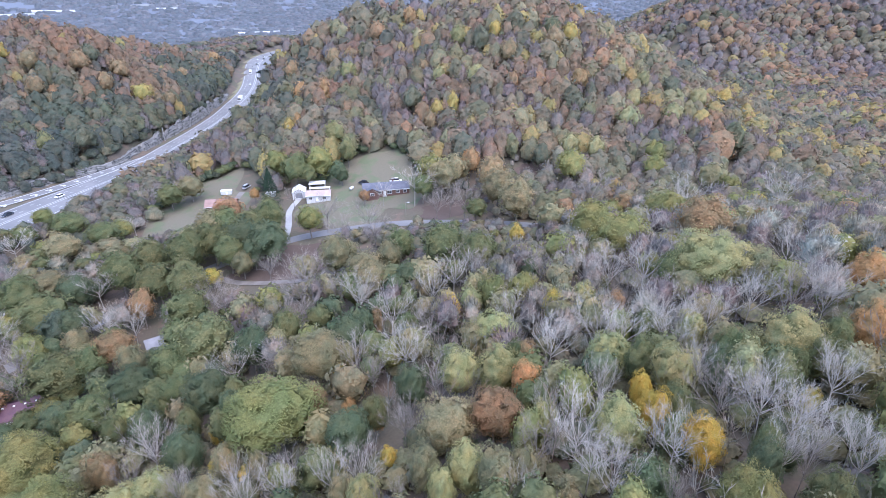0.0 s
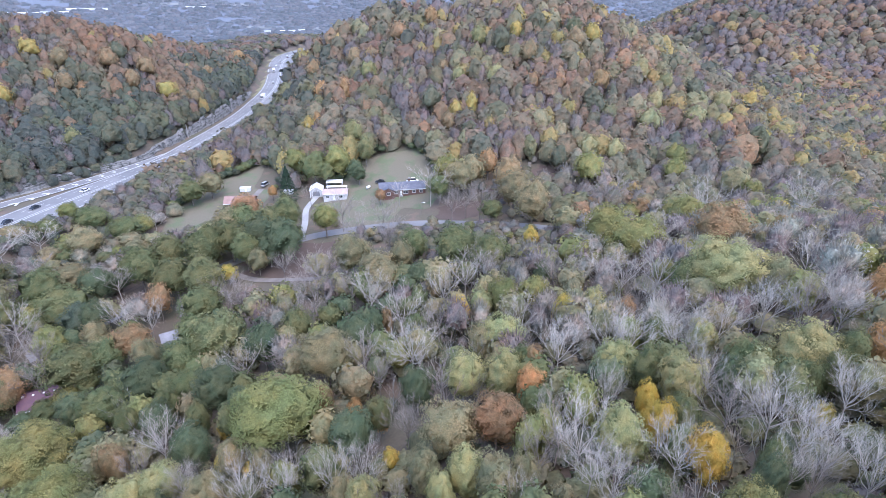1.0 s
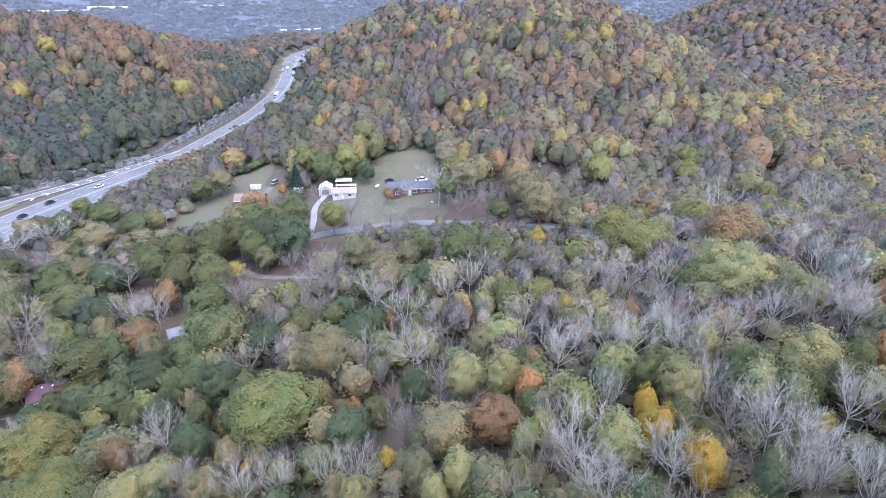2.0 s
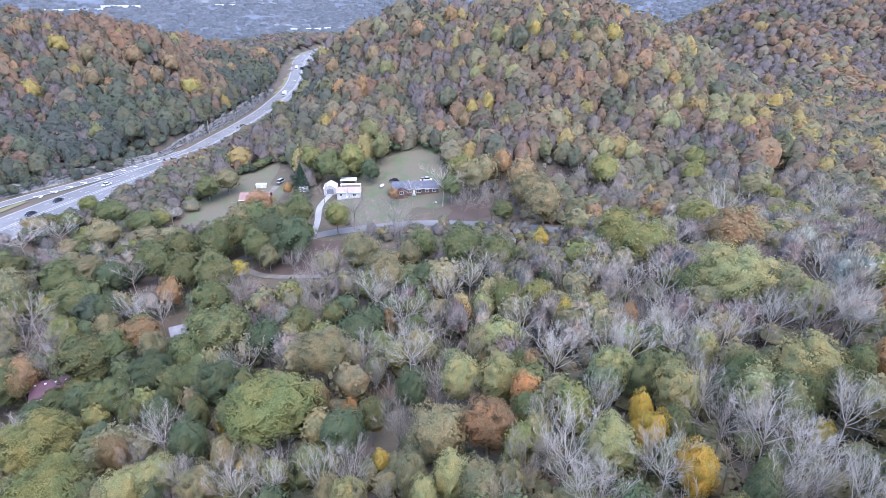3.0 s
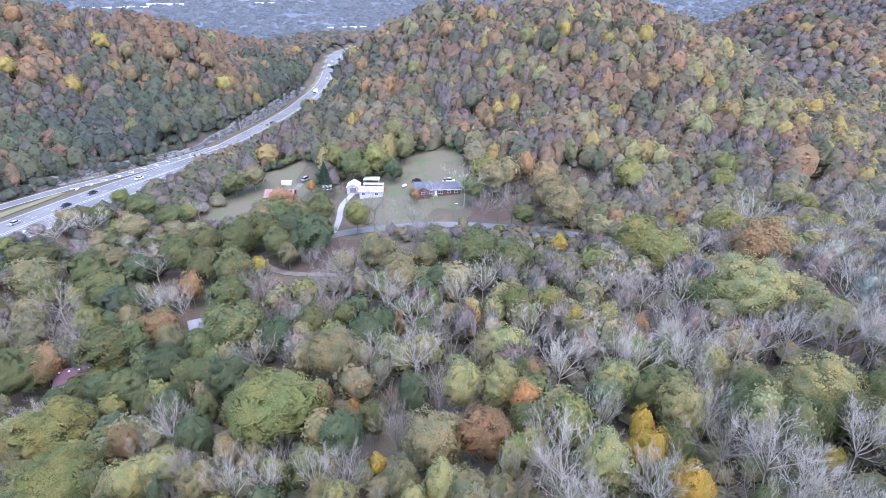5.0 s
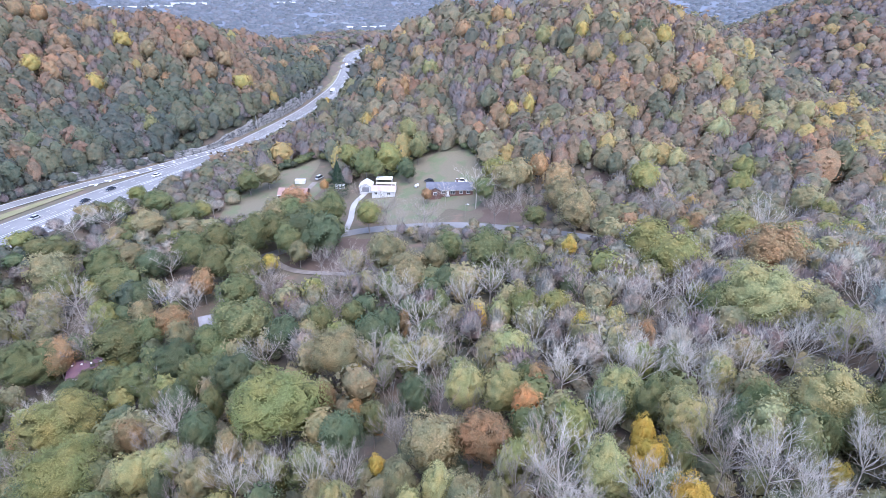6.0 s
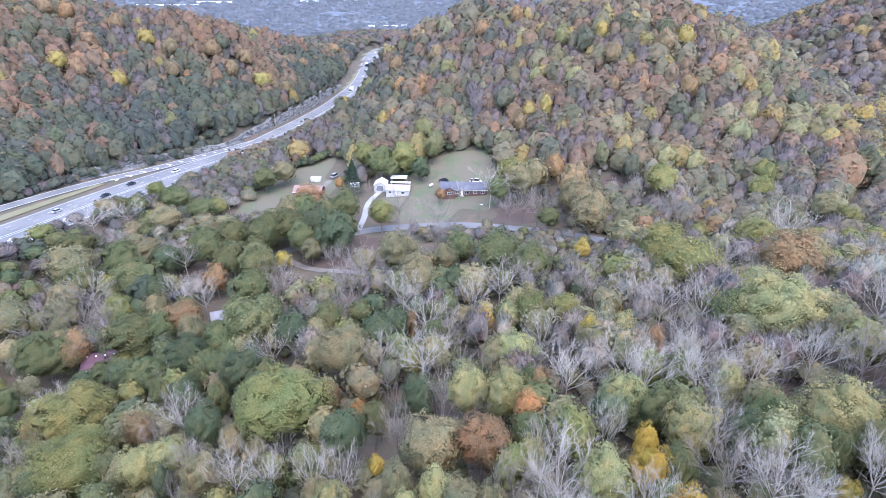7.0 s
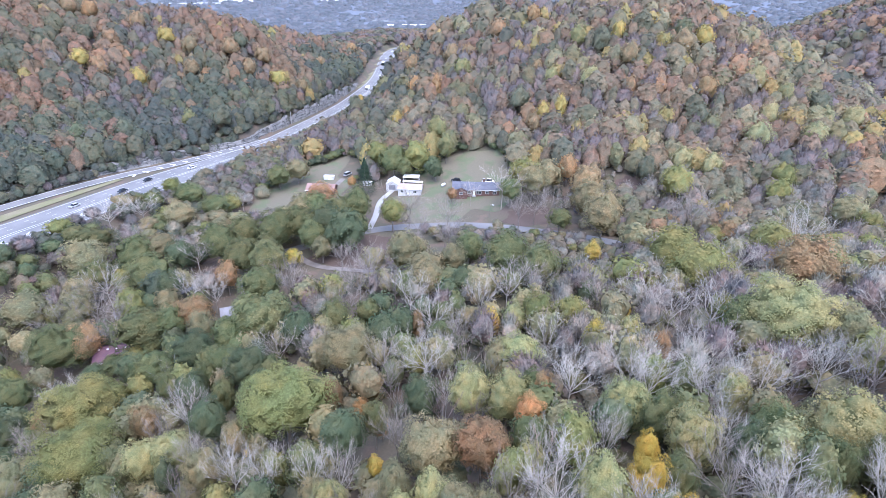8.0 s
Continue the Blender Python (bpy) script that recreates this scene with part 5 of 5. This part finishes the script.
def shed():
    z = float(ground_z(np.array([-66.8]), np.array([238.5]))[0])
    e = thing("shed", (-66.8, 238.5, z + 0.1), "white gabled metal garage beside the driveway", "garage", turn=100)
    part("wall", prism_x([(-2.9, -1), (2.9, -1), (2.9, 2.7), (0, 4.4), (-2.9, 2.7)], -3.5, 3.5), WHITE_WALL, e)
    part("roof", gable_roof(7.0, 5.8, 2.7, 1.7, 0.25, 0.12), WHITE_ROOF, e)
    part("garage_door", box_bm((0.1, 3.2, 2.3), (-3.54, 0, 1.2), 0.02), GREY_ROOF, e, "pale grey roller door")
    for y in (-1.75, 1.75):
        part("door_post", box_bm((0.14, 0.18, 2.5), (-3.55, y, 1.25), 0.02), WHITE_TRIM, e)


shed()


def carport(x, y, turn, w, d, h, label):
    z = float(ground_z(np.array([x]), np.array([y]))[0])
    e = thing("carport", (x, y, z + 0.05), label, "carport", turn=turn)
    part("roof", box_bm((w, d, 0.22), (0, 0, h), 0.04), WHITE_ROOF, e, "flat white metal roof")
    part("fascia", box_bm((w + 0.1, 0.1, 0.34), (0, -d / 2 - 0.05, h - 0.03), 0.02), WHITE_TRIM, e)
    for sx in (-1, 1):
        for sy in (-1, 1):
            part("post", tube_bm((sx * (w / 2 - 0.3), sy * (d / 2 - 0.3), -0.8), (sx * (w / 2 - 0.3), sy * (d / 2 - 0.3), h), 0.07, 0.07), WHITE_TRIM, e)


carport(-59.2, 243.2, 8, 7.6, 4.6, 3.4, "flat white carport behind the low house")
carport(-57.2, 238.9, 8, 9.5, 1.8, 2.9, "narrow white awning along the low house")


def trailer(x, y, turn, size, label):
    z = float(ground_z(np.array([x]), np.array([y]))[0])
    e = thing("storage_box", (x, y, z + 0.1), label, "shed", turn=turn)
    part("body", box_bm(size, (0, 0, size[2] / 2), 0.08), WHITE_WALL, e)
    part("lid", box_bm((size[0] + 0.15, size[1] + 0.15, 0.15), (0, 0, size[2] + 0.08), 0.04), WHITE_ROOF, e)
    part("door", box_bm((0.9, 0.06, size[2] * 0.8), (0.3, -size[1] / 2 - 0.03, size[2] * 0.45), 0.01), WHITE_TRIM, e)


trailer(-81.0, 241.0, 6, (4.2, 2.2, 1.7), "small white storage shed beside the evergreen")
trailer(-104.5, 247.5, 10, (5.0, 2.4, 1.8), "white shed behind the brown-roofed house")


def gas_tank(x, y):
    z = float(ground_z(np.array([x]), np.array([y]))[0])
    e = thing("gas_tank", (x, y, z + 0.2), "white gas tank lying on the lawn", "gas tank", turn=70)
    b = bmesh.new()
    bmesh.ops.create_uvsphere(b, u_segments=14, v_segments=10, radius=0.62)
    for v in b.verts:
        v.co.x += 0.85 if v.co.x > 0.01 else -0.85 if v.co.x < -0.01 else 0
        v.co.z += 0.85
    part("tank", b, WHITE_TRIM, e)
    part("valve_cover", tube_bm((0, 0, 1.4), (0, 0, 1.65), 0.18, 0.16), METAL, e)
    for x0 in (-0.8, 0.8):
        part("leg", box_bm((0.18, 0.9, 0.4), (x0, 0, 0.15), 0.02), CONCRETE, e)


gas_tank(-42.7, 240.3)


# ---- vehicles ----


def wheel(parent, x, y, r, w=0.22):
    t = part("wheel", tube_bm((x, y - w / 2, r), (x, y + w / 2, r), r, r, 14), RUBBER, parent)
    s = 1 if y > 0 else -1
    part("rim", tube_bm((x, y + s * (w / 2 - 0.02), r), (x, y + s * (w / 2 + 0.02), r), r * 0.62, r * 0.55, 10), METAL, t)


def vehicle(name, label, x, y, z, turn, paint, length=4.6, cab=(-0.9, 1.0), tall=1.45, bed=False, box=0.0):
    """A car, pickup or lorry that heads along its +x."""
    e = thing(name, (x, y, z), label, name.replace("_", " "), "vehicles" if z < -5 and x < -150 else "", turn=turn)
    hl, w = length / 2, 1.8 if not box else 2.4
    low = prism_x([(-w / 2, 0.3), (w / 2, 0.3), (w / 2, 0.78), (w / 2 - 0.08, 0.92), (-w / 2 + 0.08, 0.92), (-w / 2, 0.78)], -hl, hl)
    bmesh.ops.bevel(low, geom=[ed for ed in low.edges], offset=0.06, segments=1, affect="EDGES", clamp_overlap=True)
    part("body", low, paint, e)
    a, b = cab
    cb = bmesh.new()
    lo = [cb.verts.new(p) for p in ((a - 0.35, -w / 2 + 0.06, 0.9), (b + 0.55, -w / 2 + 0.06, 0.9), (b + 0.55, w / 2 - 0.06, 0.9), (a - 0.35, w / 2 - 0.06, 0.9))]
    hi = [cb.verts.new(p) for p in ((a, -w / 2 + 0.22, tall), (b - 0.1, -w / 2 + 0.22, tall), (b - 0.1, w / 2 - 0.22, tall), (a, w / 2 - 0.22, tall))]
    cb.faces.new(hi), cb.faces.new(lo[::-1])
    for i in range(4):
        cb.faces.new((lo[i], lo[(i + 1) % 4], hi[(i + 1) % 4], hi[i]))
    part("cabin", cb, GLASS_DARK, e, "dark glazed cabin")
    part("roof", box_bm((b - a - 0.05, w - 0.4, 0.07), ((a + b) / 2 - 0.05, 0, tall + 0.02), 0.03), paint, e)
    for sx in (-1, 1):
        part("bumper", box_bm((0.14, w - 0.1, 0.24), (sx * (hl + 0.04), 0, 0.45), 0.04), METAL, e)
        for sy in (-1, 1):
            wheel(e, sx * hl * 0.62, sy * (w / 2 - 0.1), 0.36 if not box else 0.5)
            part("headlight" if sx > 0 else "tail_light", box_bm((0.06, 0.32, 0.14), (sx * (hl + 0.0), sy * (w / 2 - 0.28), 0.72), 0.02), WHITE_TRIM if sx > 0 else RED_LAMP, e)
    if bed:
        bb = box_bm((hl + a - 0.4, w - 0.3, 0.08), ((-hl + a - 0.35) / 2, 0, 0.94), 0.02)
        part("bed", bb, RUBBER, e, "dark open load bed")
    if box:
        part("load_box", box_bm((box, 2.5, 2.7), (-hl + box / 2 + 0.1, 0, 2.35), 0.06), WHITE_ROOF, e, "tall white box body")
    return e


def on_lot(x, y):
    return float(ground_z(np.array([x]), np.array([y]))[0]) + 0.32


vehicle("pickup_truck", "white pickup truck parked behind the brick house", -22.4, 244.8, on_lot(-22.4, 244.8), 10, WHITE_PAINT, 5.6, (-0.4, 1.3), 1.8, True)
vehicle("car", "dark blue-grey car parked behind the brick house", -37.6, 244.9, on_lot(-37.6, 244.9), 160, DARK_PAINT, 4.8, (-1.4, 0.9), 1.7)
vehicle("van", "pale grey van parked on the sloping lawn", -96.0, 251.5, on_lot(-96.0, 251.5), 75, SILVER_PAINT, 4.8, (-1.8, 1.2), 1.9)

TRAFFIC = [
    (186, 0.3, 0, "SILVER"), (206, 0.4, 0, "DARK"), (223, 0.27, 0, "DARK"), (248, 0.35, 0, "WHITE"), (286, 0.62, 1, "DARK"), (362, 0.66, 1, "SILVER"),
    (455, 0.42, 0, "DARK"), (490, 0.4, 2, "WHITE"), (552, 0.35, 0, "WHITE"), (580, 0.6, 1, "DARK"), (606, 0.27, 2, "WHITE"), (612, 0.5, 0, "DARK"),
    (640, 0.3, 0, "WHITE"), (662, 0.42, 0, "SILVER"), (668, 0.72, 1, "DARK"), (692, 0.3, 0, "WHITE"), (700, 0.55, 1, "DARK"), (716, 0.4, 0, "WHITE"),
]
PAINTS = {"SILVER": (SILVER_PAINT, "silver"), "DARK": (DARK_PAINT, "dark"), "WHITE": (WHITE_PAINT, "white")}
for y, k, way, colour in TRAFFIC:
    i = int(np.argmin(np.abs(WEST[:, 1] - y)))
    p = WEST[i] * (1 - k) + EAST[i] * k
    q = WEST[i + 1] * (1 - k) + EAST[i + 1] * k
    head = math.degrees(math.atan2(q[1] - p[1], q[0] - p[0])) + (0 if way == 1 else 180)
    paint, word = PAINTS[colour]
    if way == 2:
        vehicle("lorry", "white box lorry on the highway", p[0], p[1], float(road_level(p[1])) + 0.02, head, paint, 9.0, (2.6, 4.0), 2.4, box=6.4)
    else:
        vehicle("car", word + " car on the highway", p[0], p[1], float(road_level(p[1])) + 0.02, head, paint, 4.7, (-1.2, 0.9), 1.5)


# ---- poles, lamp, cable ----
def street_lamp(x, y):
    z = float(ground_z(np.array([x]), np.array([y]))[0])
    e = thing("street_lamp", (x, y, z), "slim post with a small white lamp beside the street", "street lamp")
    part("post", tube_bm((0, 0, -0.4), (0, 0, 5.6), 0.11, 0.08), BARK_POST, e)
    part("arm", tube_bm((0, 0, 5.5), (0.9, -0.3, 5.8), 0.04, 0.04), METAL, e)
    part("lamp_head", box_bm((1.0, 0.4, 0.22), (1.2, -0.35, 5.82), 0.08, turn=-0.3), WHITE_TRIM, e)


street_lamp(-15.6, 211.7)


def tall_pole(x, y):
    z = float(road_level(y))
    e = thing("light_pole", (x, y, z - 0.2), "tall pale pole beside the highway", "pole")
    part("post", tube_bm((0, 0, 0), (0, 0, 9.5), 0.28, 0.16), CONCRETE, e)
    part("footing", tube_bm((0, 0, -0.1), (0, 0, 0.5), 0.5, 0.45), CONCRETE, e)


tall_pole(-185.6, 357)

for dz in (0.0, 1.1):
    cu = bpy.data.curves.new("overhead_cable", "CURVE")
    cu.dimensions, cu.bevel_depth, cu.bevel_resolution = "3D", 0.035, 1
    sp = cu.splines.new("POLY")
    sp.points.add(16)
    for i in range(17):
        t = i / 16
        sp.points[i].co = (-136 + 34 * t, 124 + 40 * t, -12.5 + 3.4 * t + dz - 2.2 * math.sin(math.pi * t), 1)
    cu.materials.append(RUBBER)
    tagged(new("overhead_cable", cu), "thin black overhead cable above the street", "cable")

# ---- the far plain ----


def far_hall(x, y, turn, length, depth, h):
    z = float(ground_z(np.array([x]), np.array([y]))[0])
    e = thing("warehouse", (x, y, z), "low white building on the distant plain", "warehouse", "distant warehouses", turn)
    part("wall", box_bm((length, depth, h + 6), (0, 0, h / 2 - 3)), WHITE_WALL, e)
    part("roof", box_bm((length + 2, depth + 2, 1.2), (0, 0, h + 0.6), 0.3), WHITE_ROOF, e)


far_hall(-2172, 2756, 38, 180, 40, 7)
far_hall(-2065, 2870, 38, 120, 30, 7)
far_hall(-2029, 3075, 36, 190, 40, 7)
far_hall(-1590, 3404, 28, 110, 30, 6)
# a cluster of small houses, made from the warehouse block
for x, y in ((-618, 2035), (-590, 2060), (-650, 2020), (-690, 1990)):
    far_hall(x, y, 20, 22, 12, 6)
patch("field_1", -600, 2230, 330, 75, FIELD, 1.5, "pale field on the distant plain, greyed for haze", -14, 61)
patch("field_2", 780, 2200, 260, 110, GRASS, 1.0, "green field beyond the hill", -10, 63)
patch("field_3", -1500, 3600, 420, 60, FIELD, 2.0, "pale field near the horizon", 24, 65)
